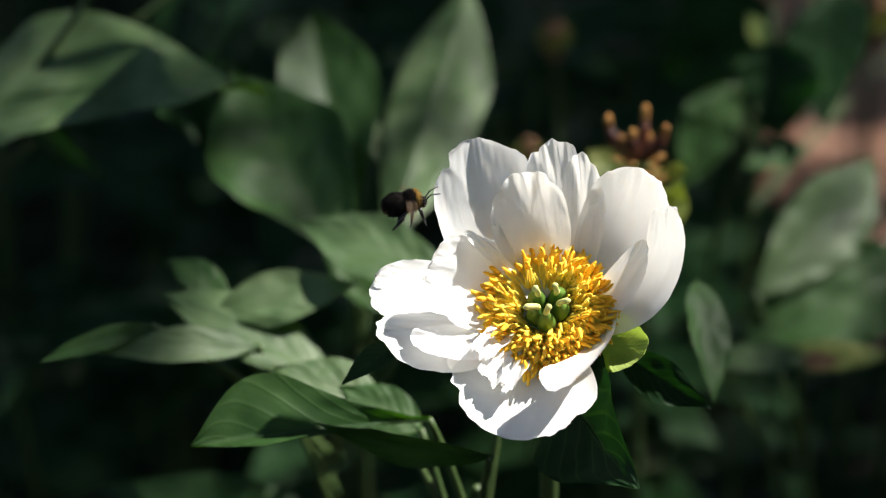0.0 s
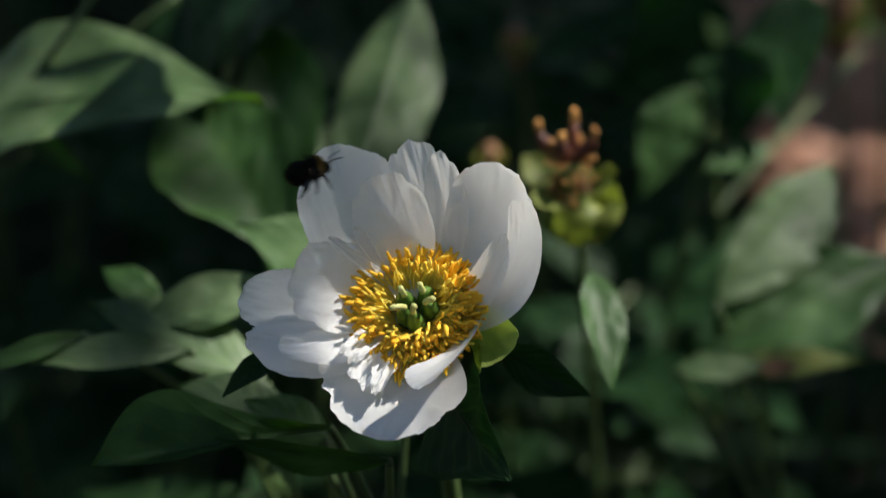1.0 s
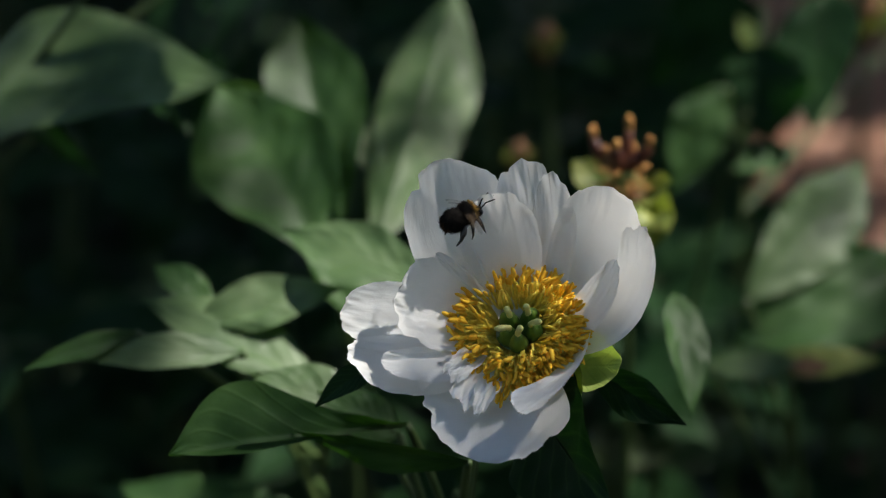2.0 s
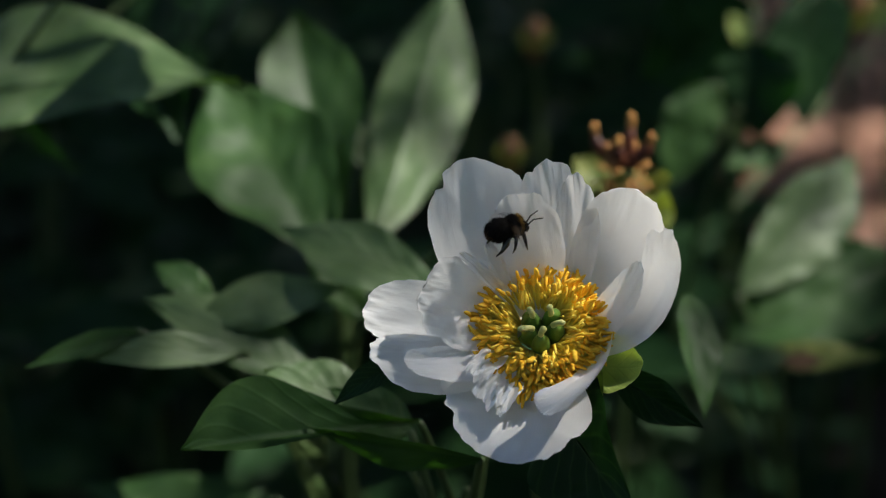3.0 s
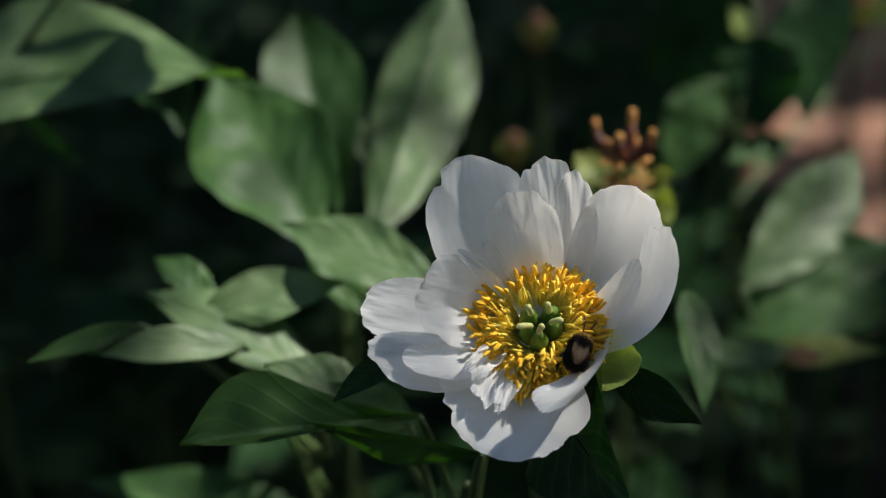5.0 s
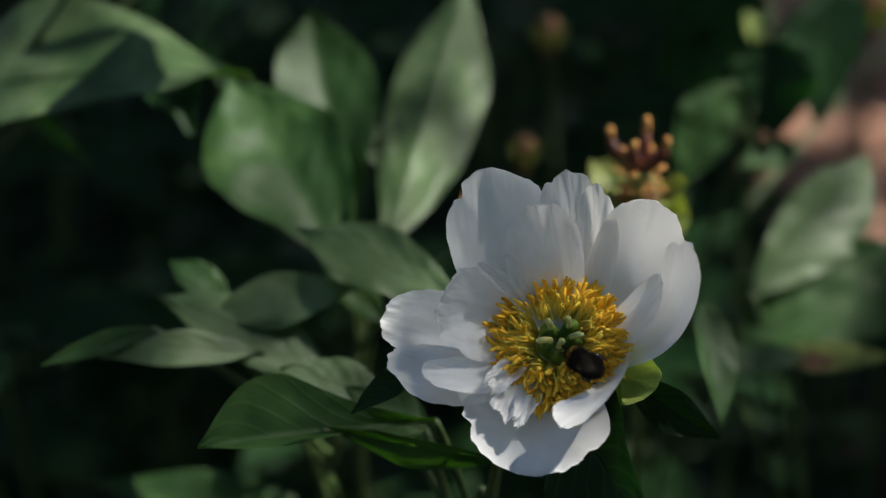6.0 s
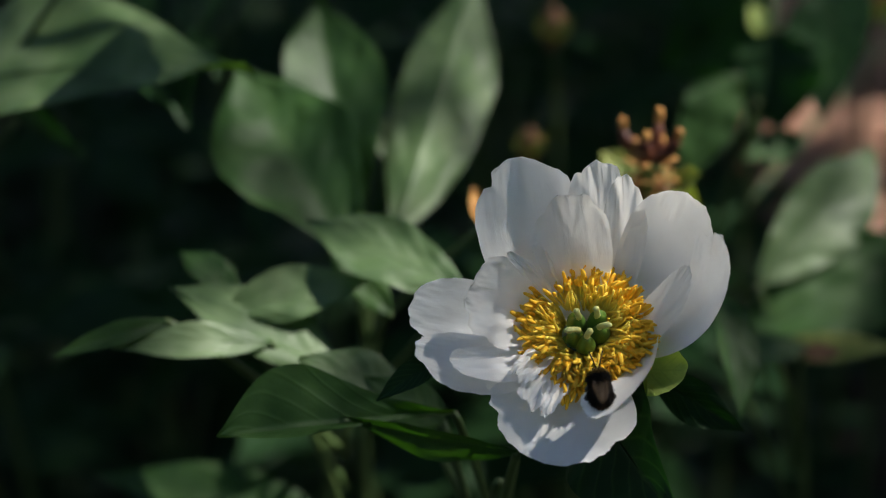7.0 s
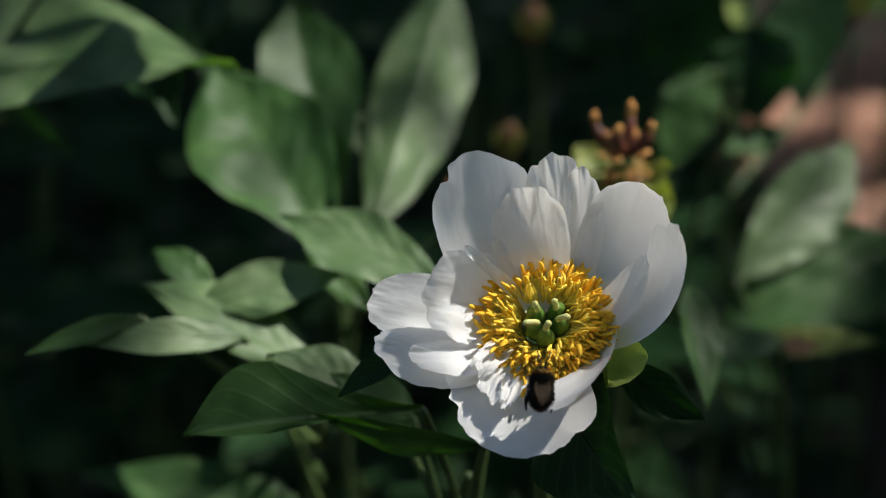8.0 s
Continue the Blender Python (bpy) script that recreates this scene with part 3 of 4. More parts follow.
shoot("peony_shoot", "large folded peony leaf, half in shade", (-0.34, 0.84, 0), (-0.3069, 0.7969, 0.6241), (0, 0), [
    ((-0.2899, 0.8282, 0.6438), (-0.0943, 0.7359, 0.6942), 0.089, (0.4, -0.55, 0.73), 0.07, 0.06, LEAF_SUNLIT, dict(peak=0.42, left=1.1, right=0.85, blunt=0.95)),
    # unseen leaf higher up, added to cast the dark band on the large leaf
    ((0.0630, 0.8360, 1.0274), (-0.0584, 0.7312, 0.8263), 0.040, (0.4, -0.3, 0.85), 0.02, 0.1, LEAF),
    ((-0.2591, 0.8778, 0.6555), (-0.1908, 0.7976, 0.6254), 0.021, (-0.5, -0.5, 0.2), 0.05, 0.1, LEAF_SHADED),
    ((-0.1520, 0.8808, 0.7093), (-0.1361, 0.7857, 0.6473), 0.067, (-0.4, -0.8, 0.2), 0.05, 0.15, LEAF_SHADED),
    ((-0.1084, 0.9380, 0.7136), (-0.1246, 0.8156, 0.6641), 0.092, (-0.4, -0.8, 0.2), 0.05, 0.1, LEAF_SHADED),
])
shoot("peony_shoot", "sunlit and shaded peony leaves", (0.24, 0.92, 0), (0.1894, 0.8081, 0.4824), (0.5, 0.5), [
    ((0.1622, 0.8246, 0.5415), (0.2407, 0.9034, 0.5920), 0.048, (0.42, -0.5, 0.75), 0.05, 0.1, LEAF_SUNLIT, dict(peak=0.52, left=0.85, right=1.1, blunt=0.75)),
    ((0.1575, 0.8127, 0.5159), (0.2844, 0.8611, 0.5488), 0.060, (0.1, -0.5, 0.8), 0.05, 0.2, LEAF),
    ((0.1341, 0.7735, 0.5266), (0.1913, 0.7738, 0.5271), 0.017, (0.42, -0.5, 0.75), 0.05, 0.1, LEAF_SUNLIT),
    ((0.1651, 0.7779, 0.5242), (0.2332, 0.7789, 0.5264), 0.018, (0.42, -0.5, 0.75), 0.05, 0.1, SEPAL_OLD),
    ((0.1772, 0.7642, 0.5303), (0.1980, 0.7647, 0.5314), 0.010, (0.42, -0.5, 0.75), 0.05, 0.1, BROWN),
])
shoot("peony_shoot", "leaning peony shoot, leaves darkened for shade, with yellowish young tips", (0.13, 1, 0), (0.1764, 0.9440, 0.6082), (0.5, 0.5), [
    ((0.2354, 1.0231, 0.6594), (0.2117, 0.9192, 0.6023), 0.054, (-0.4, -0.9, 0.1), 0.05, 0.15, LEAF_SHADED),
    ((0.1959, 1.0185, 0.6497), (0.1301, 1.0464, 0.5911), 0.077, (-0.4, -0.8, 0.1), 0.05, 0.15, LEAF_SHADED),
    ((0.1866, 0.9613, 0.6454), (0.1900, 0.9353, 0.5896), 0.055, (-0.3, -0.9, 0.1), 0.05, 0.15, LEAF_SHADED),
    ((0.1634, 0.9498, 0.6206), (0.1285, 0.9216, 0.5602), 0.042, (0.42, -0.5, 0.75), 0.03, 0.1, LEAF, dict(peak=0.4, blunt=1.0, left=0.7)),
    ((0.2054, 0.9342, 0.5872), (0.1661, 0.9191, 0.5785), 0.022, (0.1, -0.45, 0.85), 0.03, 0.1, LEAF),
    ((0.3765, 1.3076, 0.5597), (0.3027, 1.3037, 0.5513), 0.037, (0.42, -0.5, 0.75), 0.05, 0.15, SEPAL),
    ((0.1888, 1.0079, 0.6269), (0.1798, 1.0170, 0.6464), 0.014, (0.1, -0.45, 0.85), 0.05, 0.15, SEPAL),
])
shoot("peony_shoot", "bright green peony leaf low in the shade", (-0.16, 0.9, 0), (-0.0945, 0.5986, 0.5300), (0.3, 0.4), [
    ((-0.0629, 0.7150, 0.4483), (-0.1922, 0.7284, 0.4771), 0.038, (0.42, -0.5, 0.75), 0.06, 0.15, LEAF),
])


def seed_pod():
    at = Vector((0.0842, 0.7427, 0.6498))
    foot = Vector((at.x + 0.02, at.y + 0.08, 0))
    ob = tagged(root("peony_seed_head", foot), "spent peony head with red-brown carpels and yellow-green sepals", "flower head")
    stem(ob, foot - Vector((0, 0, 0.03)), (foot.x, foot.y, at.z * 0.8), at)
    rnd = random.Random(3)
    for i, (dx, dz, s) in enumerate(((-0.014, 0.021, 1), (-0.008, 0.013, 0.8), (0.003, 0.026, 1.05), (0.012, 0.018, 0.9), (0.005, 0.012, 0.8), (-0.003, 0.016, 0.8))):
        tip = Vector((dx, -0.006 * (i % 2), dz))

        def along(t):
            return at - foot + tip * t + Vector((dx * 0.35 * math.sin(t * 3.1), 0, 0))

        c = part("carpel", tube([along(t) for t in (0, 0.2, 0.4, 0.6, 0.75)], [0.0040, 0.0046, 0.0040, 0.0028, 0.0019], 10), POD if i % 3 != 1 else BROWN, ob, "dark red-brown carpel")
        part("stigma", tube([along(t) for t in (0.72, 0.82, 0.92, 1.0)] + [along(1.0) + Vector((dx * 0.15, -0.002, -0.001))], [0.0018, 0.0018, 0.0021, 0.0018, 0.0007], 8), DRY, c, "dry tan stigma")
    low = at + Vector((0.006, 0.002, -0.033))
    part("neck", curve_tube(at - foot, at - foot + Vector((0.001, 0, -0.014)), low - foot, 0.0065, 0.006), POD_GREEN, ob)
    part("receptacle", ball_mesh(low - foot, (0.0125, 0.0115, 0.011)), SEPAL_OLD, ob, "round yellow-green receptacle")
    for i in range(5):
        a = i * 1.257 + 0.5
        d = Vector((math.cos(a), math.sin(a), 0))
        leaf(ob, low + d * 0.005 - Vector((0, 0, 0.010)), low + d * (0.020 + 0.005 * (i % 2)) + Vector((0, 0, 0.017)), 0.025, d * -1 + Vector((0, 0, 0.5)), -0.22, 0.35, mat=SEPAL_OLD, seed=40 + i, peak=0.6, name="sepal")
    for i in range(4):
        a = i * 1.571 + 0.9
        d = Vector((math.cos(a), math.sin(a) * 0.8, (-0.2, 0.25)[i % 2]))
        leaf(ob, at - Vector((0, 0, 0.014)), at + d * 0.029 - Vector((0, 0, 0.008)), 0.019, (0, -0.5, 0.8), -0.15, 0.3, mat=SEPAL_OLD, seed=50 + i, peak=0.6, name="sepal")
    for i in range(46):
        a = rnd.uniform(0, 6.28)
        d = Vector((math.cos(a), math.sin(a), rnd.uniform(-0.5, 0.8))).normalized()
        root_at = at - foot - Vector((0, 0, rnd.uniform(0.001, 0.016)))
        part("dry_stamen", curve_tube(root_at, root_at + d * 0.007, root_at + d * rnd.uniform(0.010, 0.017) - Vector((0, 0, 0.003)), 0.0005, 0.0011, 5, 5), DRY if i % 3 else BROWN, ob)
    SHOOTS.append((ob, (0.75, 0.65)))


seed_pod()


def bud(at, size, lean, petals=0):
    """A closed peony bud: a round body in sepals, on its stem."""
    at = Vector(at)
    foot = Vector((at.x + lean, at.y + 0.06, 0))
    ob = tagged(root("peony_bud", foot), "small closed peony bud, yellow-green and tan, on its stem", "flower bud", "peony buds")
    stem(ob, foot - Vector((0, 0, 0.03)), (foot.x, foot.y, at.z * 0.7), at, 0.004, 0.002)
    part("bud_body", ball_mesh(at - foot, (size, size, size * 1.9)), BROWN, ob)
    for i in range(4):
        a = i * 1.57 + 0.5
        d = Vector((math.cos(a), math.sin(a), 0))
        leaf(ob, at - Vector((0, 0, size)), at + d * size * 1.5 + Vector((0, 0, size * 1.1)), size * 1.5, -d + Vector((0, 0, 0.4)), -0.2, 0.2, mat=SEPAL_OLD, seed=70 + i, peak=0.5, name="sepal")
    for i in range(petals):
        a = i * 1.3
        d = Vector((math.cos(a), math.sin(a), 0.9))
        leaf(ob, at, at + d * size * 3.2, size * 3, -d + Vector((0, 0, 1.5)), -0.1, 0.2, mat=PETAL, seed=80 + i, peak=0.6, name="petal")
    SHOOTS.append((ob, (0.5, 0.5)))


bud((0.0386, 0.9313, 0.5810), 0.0065, 0.01)
bud((0.0586, 1.0575, 0.6149), 0.008, 0.02)
bud((0.3059, 1.2107, 0.5886), 0.014, 0.03)
bud((0.3306, 1.1718, 0.6235), 0.014, 0.03, 5)
bud((0.1940, 1.0638, 0.6286), 0.008, 0.02)


# ---------------------------------------------------------------- foliage behind and below, darkened in colour for shade
def thicket(name, label, spots, seed, category="shrub"):
    rnd = random.Random(seed)
    for x, y, h in spots:
        ob = tagged(root(name, (x, y, 0)), label, category, "peony bushes")
        for k in range(5):
            a = rnd.uniform(0, 6.28)
            node = Vector((x + 0.06 * math.cos(a), y + 0.06 * math.sin(a), h * rnd.uniform(0.45, 0.9)))
            stem(ob, (x, y, -0.03), (x, y, node.z * 0.5), node, 0.005, 0.0025)
            for q in range(4):
                b = rnd.uniform(0, 6.28)
                d = Vector((math.cos(b), math.sin(b), rnd.uniform(-0.25, 0.45)))
                base = node + d * 0.03
                petiole(ob, node, node + d * 0.015, base)
                leaf(ob, base, base + d * rnd.uniform(0.08, 0.13), rnd.uniform(0.035, 0.055), (0, -0.4, 0.9), rnd.uniform(0.0, 0.12), 0.2, mat=LEAF_SHADED, seed=rnd.random() * 50)


thicket("peony_bush", "peony leaves with deep shade darkened into their colour", [(-0.30, 1.02, 0.50), (-0.1, 1.12, 0.55), (0.10, 1.02, 0.48), (0.02, 1.35, 0.62), (-0.38, 1.35, 0.62), (0.1, 1.35, 0.5), (0.18, 0.80, 0.36), (-0.1, 1.75, 0.7), (0.16, 1.8, 0.6), (-0.55, 1.75, 0.7)], 4)
thicket("peony_bush", "peony bush behind the bed, shade darkened into its colour", [(-0.7, 2.0, 0.8), (-0.3, 2.1, 0.85), (0.05, 2.2, 0.8), (0.3, 2.5, 0.7), (-0.15, 1.5, 0.6), (0.14, 1.55, 0.55), (-0.25, 1.25, 0.5), (0.16, 1.18, 0.45), (-0.02, 0.98, 0.4), (0.42, 1.2, 0.4)], 9)


def shade_fill_leaves():
    """Low leaves in shade-dark colour, added to hide the soil between the stems."""
    rnd = random.Random(31)
    verts, faces = [], []
    for i in range(9000):
        x, y = rnd.uniform(-1.6, 0.55), rnd.uniform(0.6, 3.6)
        if x > 0.38 + 0.02 * y and y > 1.2 or -0.7 < x < 0.0 and y < 1.15:
            continue
        h = rnd.uniform(0.02, 0.16 + 0.05 * noise.noise(Vector((x * 3, y * 3, 0))))
        a, s = rnd.uniform(0, 6.28), rnd.uniform(0.02, 0.045)
        c = Vector((x, y, h))
        u = Vector((math.cos(a), math.sin(a), rnd.uniform(-0.4, 0.5))) * s
        v = Vector((-math.sin(a), math.cos(a), rnd.uniform(-0.3, 0.3))) * s * 0.45
        n = len(verts)
        dip = Vector((0, 0, -0.12 * s))
        verts += [c - u, c - u * 0.3 + v, c + u * 0.35 + v * 0.85, c + u, c + u * 0.35 - v * 0.85, c - u * 0.3 - v, c - u * 0.3 + dip, c + u * 0.35 + dip]
        faces += [(n, n + 6, n + 1), (n + 1, n + 6, n + 7, n + 2), (n + 2, n + 7, n + 3), (n, n + 5, n + 6), (n + 5, n + 4, n + 7, n + 6), (n + 4, n + 3, n + 7)]
    me = bpy.data.meshes.new("shade_fill_leaves")
    me.from_pydata(verts, [], faces)
    me.materials.append(LEAF_SHADED)
    tagged(new("shade_fill_leaves", me), "low leaves in shade-darkened green, added to fill the dark gaps of the bed", "ground cover", kind="stuff")


shade_fill_leaves()


# ---------------------------------------------------------------- unseen tree, added to shade the bed
LIFT = 4.0


def over(p):
    """The point of the crown that shades p."""
    return Vector(p) + SUN_DIR * ((LIFT - p[2]) / SUN_DIR.z)


def twigs(count, spread, small, large, seed, gaps=()):
    """Small leaves, set at random by spread(), outside the gaps."""
    rnd = random.Random(seed)
    verts, faces = [], []
    for i in range(count):
        c = spread(rnd)
        a, tilt, s, loose, tip = rnd.uniform(0, 6.28), rnd.uniform(-0.6, 0.6), rnd.uniform(small, large), rnd.uniform(0.9, 1.08), rnd.uniform(-0.4, 0.4)
        if any(((c - g).xy).length < r * loose for g, r in gaps):
            continue
        u = Vector((math.cos(a), math.sin(a), tilt)) * s
        v = Vector((-math.sin(a), math.cos(a), tip)) * s * 0.5
        n = len(verts)
        verts += [c - u, c - u * 0.3 + v, c + u * 0.3 + v * 0.9, c + u, c + u * 0.3 - v * 0.9, c - u * 0.3 - v]
        faces.append(tuple(range(n, n + 6)))
    me = bpy.data.meshes.new("leaves")
    me.from_pydata(verts, [], faces)
    me.materials.append(TREE_LEAF)
    return me


def unseen_canopy():
    """An unseen tree crown added over the bed, its gaps placed to let sun through."""
    gaps = [(over((0.03, 0.66, 0.66)), 0.20), (over((0.05, 0.57, 0.64)), 0.255), (over((-0.12, 0.60, 0.55)), 0.17), (over((0.155, 0.965, 0.58)), 0.18), (over((-0.06, 0.82, 0.70)), 0.15), (over((-0.13, 0.68, 0.59)), 0.12), (over((-0.20, 0.76, 0.70)), 0.15), (over((-0.28, 0.78, 0.72)), 0.12), (over((-0.09, 0.67, 0.56)), 0.16), (over((0.21, 0.85, 0.56)), 0.11), (over((0.15, 0.93, 0.62)), 0.11), (over((0.60, 2.36, 0)), 0.14), (over((0.30, 1.17, 0.60)), 0.18), (over((0.17, 1.04, 0.65)), 0.11), (over((0.19, 0.78, 0.527)), 0.08), (over((0.60, 2.04, 0)), 0.11)]
    near = twigs(30000, lambda r: over((r.uniform(-1.7, 1.9), r.uniform(-1.2, 4.2), 0.3)) + SUN_DIR * r.uniform(-0.3, 0.3), 0.035, 0.06, 11, gaps)
    clear = over((0.035, 0.56, 0.66))
    spots = [(-0.38 + 0.032 * a, 0.45 + 0.032 * b) for a in range(26) for b in range(20)]
    veil = twigs(len(spots), lambda r: over((*(v + r.uniform(-0.014, 0.014) for v in spots.pop()), 0.62)) + SUN_DIR * r.uniform(-0.05, 0.05), 0.015, 0.025, 14, [(clear, 0.12), (over((-0.05, 0.71, 0.62)), 0.06), (over((-0.13, 0.675, 0.58)), 0.055), (over((-0.07, 0.66, 0.55)), 0.06), (over((-0.12, 0.60, 0.55)), 0.06), (over((-0.125, 0.765, 0.695)), 0.07), (over((-0.14, 0.63, 0.61)), 0.06), (over((0.09, 0.745, 0.64)), 0.05), (over((0.19, 0.778, 0.527)), 0.07), (over((0.145, 0.935, 0.59)), 0.05), (over((0.11, 0.63, 0.59)), 0.045)])
    tagged(new("unseen_tree_crown", veil), "thin unseen twigs added to dapple the sunlight", "foliage", kind="stuff")
    tagged(new("unseen_tree_crown", near), "dense green unseen tree crown added to shade the flower bed", "foliage", kind="stuff")
    middle = over((0, 1.0, 0.3))

    def far(r):
        while True:
            x, y = r.uniform(-9, 9), r.uniform(-9, 9)
            # opening left so that sky light reaches the flower from the front left
            if -4.6 < x < -2.3 and -3.0 < y < -0.3:
                continue
            if abs(x) > 1.5 or abs(y - 0.5) > 2.4:
                return middle + Vector((x, y, r.uniform(-0.6, 1.0) - 0.03 * (x * x + y * y)))

    tagged(new("unseen_tree_crown", twigs(26000, far, 0.10, 0.20, 12)), "unseen outer boughs added to block sky light around the flower bed", "foliage", kind="stuff")


def unseen_hedge():
    """Unseen shrubs that close the garden round the bed, added to block sky light."""
    def ring(r):
        a, d = r.uniform(0, 6.28), r.uniform(5.5, 7.5)
        return Vector((d * math.cos(a), 1 + d * math.sin(a), 3.6 * r.random()))

    tagged(new("unseen_shrub_ring", twigs(16000, ring, 0.08, 0.16, 21)), "tall dark green unseen shrubs added round the garden bed to block sky light", "shrub", kind="stuff")


unseen_canopy()
unseen_hedge()
# unseen boughs that the wind moves across the gap, added for moving shade
THIN = Vector((0.0, -0.012, 0))


def bough(at, count, radius, seed, branch):
    """An added shading bough, its small leaves evenly round its middle, thin at one spot."""
    state = [0]

    def disc(r):
        state[0] += 1
        a, d = state[0] * 2.39996 + r.uniform(-0.3, 0.3), radius * math.sqrt((state[0] + r.uniform(-2, 2)) % count / count)
        p = Vector((d * math.cos(a), d * 0.66 * math.sin(a), r.uniform(-0.04, 0.04)))
        off = (p - THIN).xy
        if off.length < 0.040:
            p += (off.normalized() * (0.044 - off.length) * 0.8).to_3d()
        return p

    ob = tagged(new("unseen_bough"), "unseen leafy bough swaying in the wind, added to shade the flower bed", "branch", "tree boughs")
    ob.location = at
    leaves = new("foliage", twigs(count, disc, 0.012, 0.022, seed))
    leaves.parent = ob
    part("branch", curve_tube(branch, Vector(branch) * 0.45, (0.06, 0.04, 0.02), 0.005, 0.0015), STEM, ob)
    return ob


BOUGH_AT = over((0.035, 0.555, 0.66))
SIDE_AT = over((-0.10, 0.76, 0.66))
near_bough = bough(BOUGH_AT, 92, 0.105, 13, (0.9, 0.5, 0.25))
side_bough = bough(SIDE_AT, 62, 0.085, 17, (-0.8, 0.6, 0.25))


# ---------------------------------------------------------------- bumblebee
def furry(centre, radii, count, seed, hair=0.0009):
    """An ovoid with a coat of short hairs."""
    rnd = random.Random(seed)
    bm = ball_mesh(centre, radii)
    for _ in range(count):
        d = Vector((rnd.gauss(0, 1), rnd.gauss(0, 1), rnd.gauss(0, 1))).normalized()
        p = Vector(centre) + Vector((d.x * radii[0], d.y * radii[1], d.z * radii[2])) * 0.97
        q = p + (d + Vector((rnd.gauss(0, 0.2), -0.45, rnd.gauss(0, 0.2)))).normalized() * hair * rnd.uniform(0.6, 1.3)
        s = d.orthogonal().normalized() * 0.00011
        t = d.cross(s).normalized() * 0.00011
        vs = [bm.verts.new(v) for v in (p + s, p - s * 0.5 + t, p - s * 0.5 - t, q)]
        for a, b in ((0, 1), (1, 2), (2, 0)):
            bm.faces.new((vs[a], vs[b], vs[3]))
    return bm


def bumblebee():
    """Nose along +y, back up +z, about 16 mm long."""
    bee = tagged(new("bumblebee"), "small black and yellow bumblebee visiting the white peony", "insect")
    part("thorax", furry((0, 0.0006, 0.0004), (0.0040, 0.0036, 0.0038), 1700, 1, 0.0013), FUZZ_BLACK, bee)
    part("collar", furry((0, 0.0024, 0.0007), (0.0035, 0.0016, 0.0033), 900, 2, 0.0012), FUZZ_YELLOW, bee, "golden yellow fur collar")
    part("abdomen", furry((0, -0.0050, -0.0006), (0.0043, 0.0053, 0.0041), 2400, 3, 0.0012), FUZZ_BLACK, bee)
    part("tail", furry((0, -0.0084, -0.0014), (0.0022, 0.0016, 0.0020), 500, 5, 0.0012), FUZZ_BUFF, bee, "tan tail fur")
    head = part("head", furry((0, 0.0048, -0.0008), (0.0021, 0.0016, 0.0020), 350, 6, 0.0006), FUZZ_BLACK, bee)
    for s in (-1, 1):
        part("eye", ball_mesh((0.0017 * s, 0.0053, -0.0006), (0.0006, 0.0009, 0.0012), 12, 8), BEE_SHELL, head)
        part("antenna", tube([(0.0007 * s, 0.0060, 0.0004), (0.0014 * s, 0.0078, 0.0026), (0.0026 * s, 0.0112, 0.0034)], [0.00028, 0.00026, 0.00024], 6), BEE_SHELL, head)
        for k, (y, reach, back) in enumerate(((0.0026, 0.0042, 0.0022), (0.0006, 0.0048, -0.0012), (-0.0012, 0.0050, -0.0052))):
            part("leg", tube([(0.0014 * s, y, -0.0018), (0.0034 * s, y + back * 0.3, -0.0020), (reach * s * 0.95, y + back * 0.6, -0.0042), (reach * s, y + back * 0.9, -0.0068), (reach * s * 0.9, y + back * 1.25, -0.0088)], [0.0006, 0.0008, 0.0007, 0.0004, 0.0002] if k < 2 else [0.0007, 0.0010, 0.0013, 0.0006, 0.0003], 6), BEE_SHELL, bee)
    wings = []
    for s in (-1, 1):
        for size, name in ((0.0120, "forewing"), (0.0085, "hindwing")):
            rows = []
            for i in range(11):
                t = i / 10
                w = size * 0.30 * math.sin(math.pi * (0.06 + 0.9 * t ** 0.8)) ** 0.7
                rows.append([Vector((s * size * t, -0.28 * size * t * t - w * (j / 4 - 0.35), 0.0003 * math.sin(j * 2.0))) for j in range(5)])
            w = part(name, sheet(rows), WING, bee)
            w.location = (0.0016 * s, 0.0006 if name == "forewing" else -0.0008, 0.0030)
            wings.append((w, s))
    return bee, wings


BEE, WINGS = bumblebee()


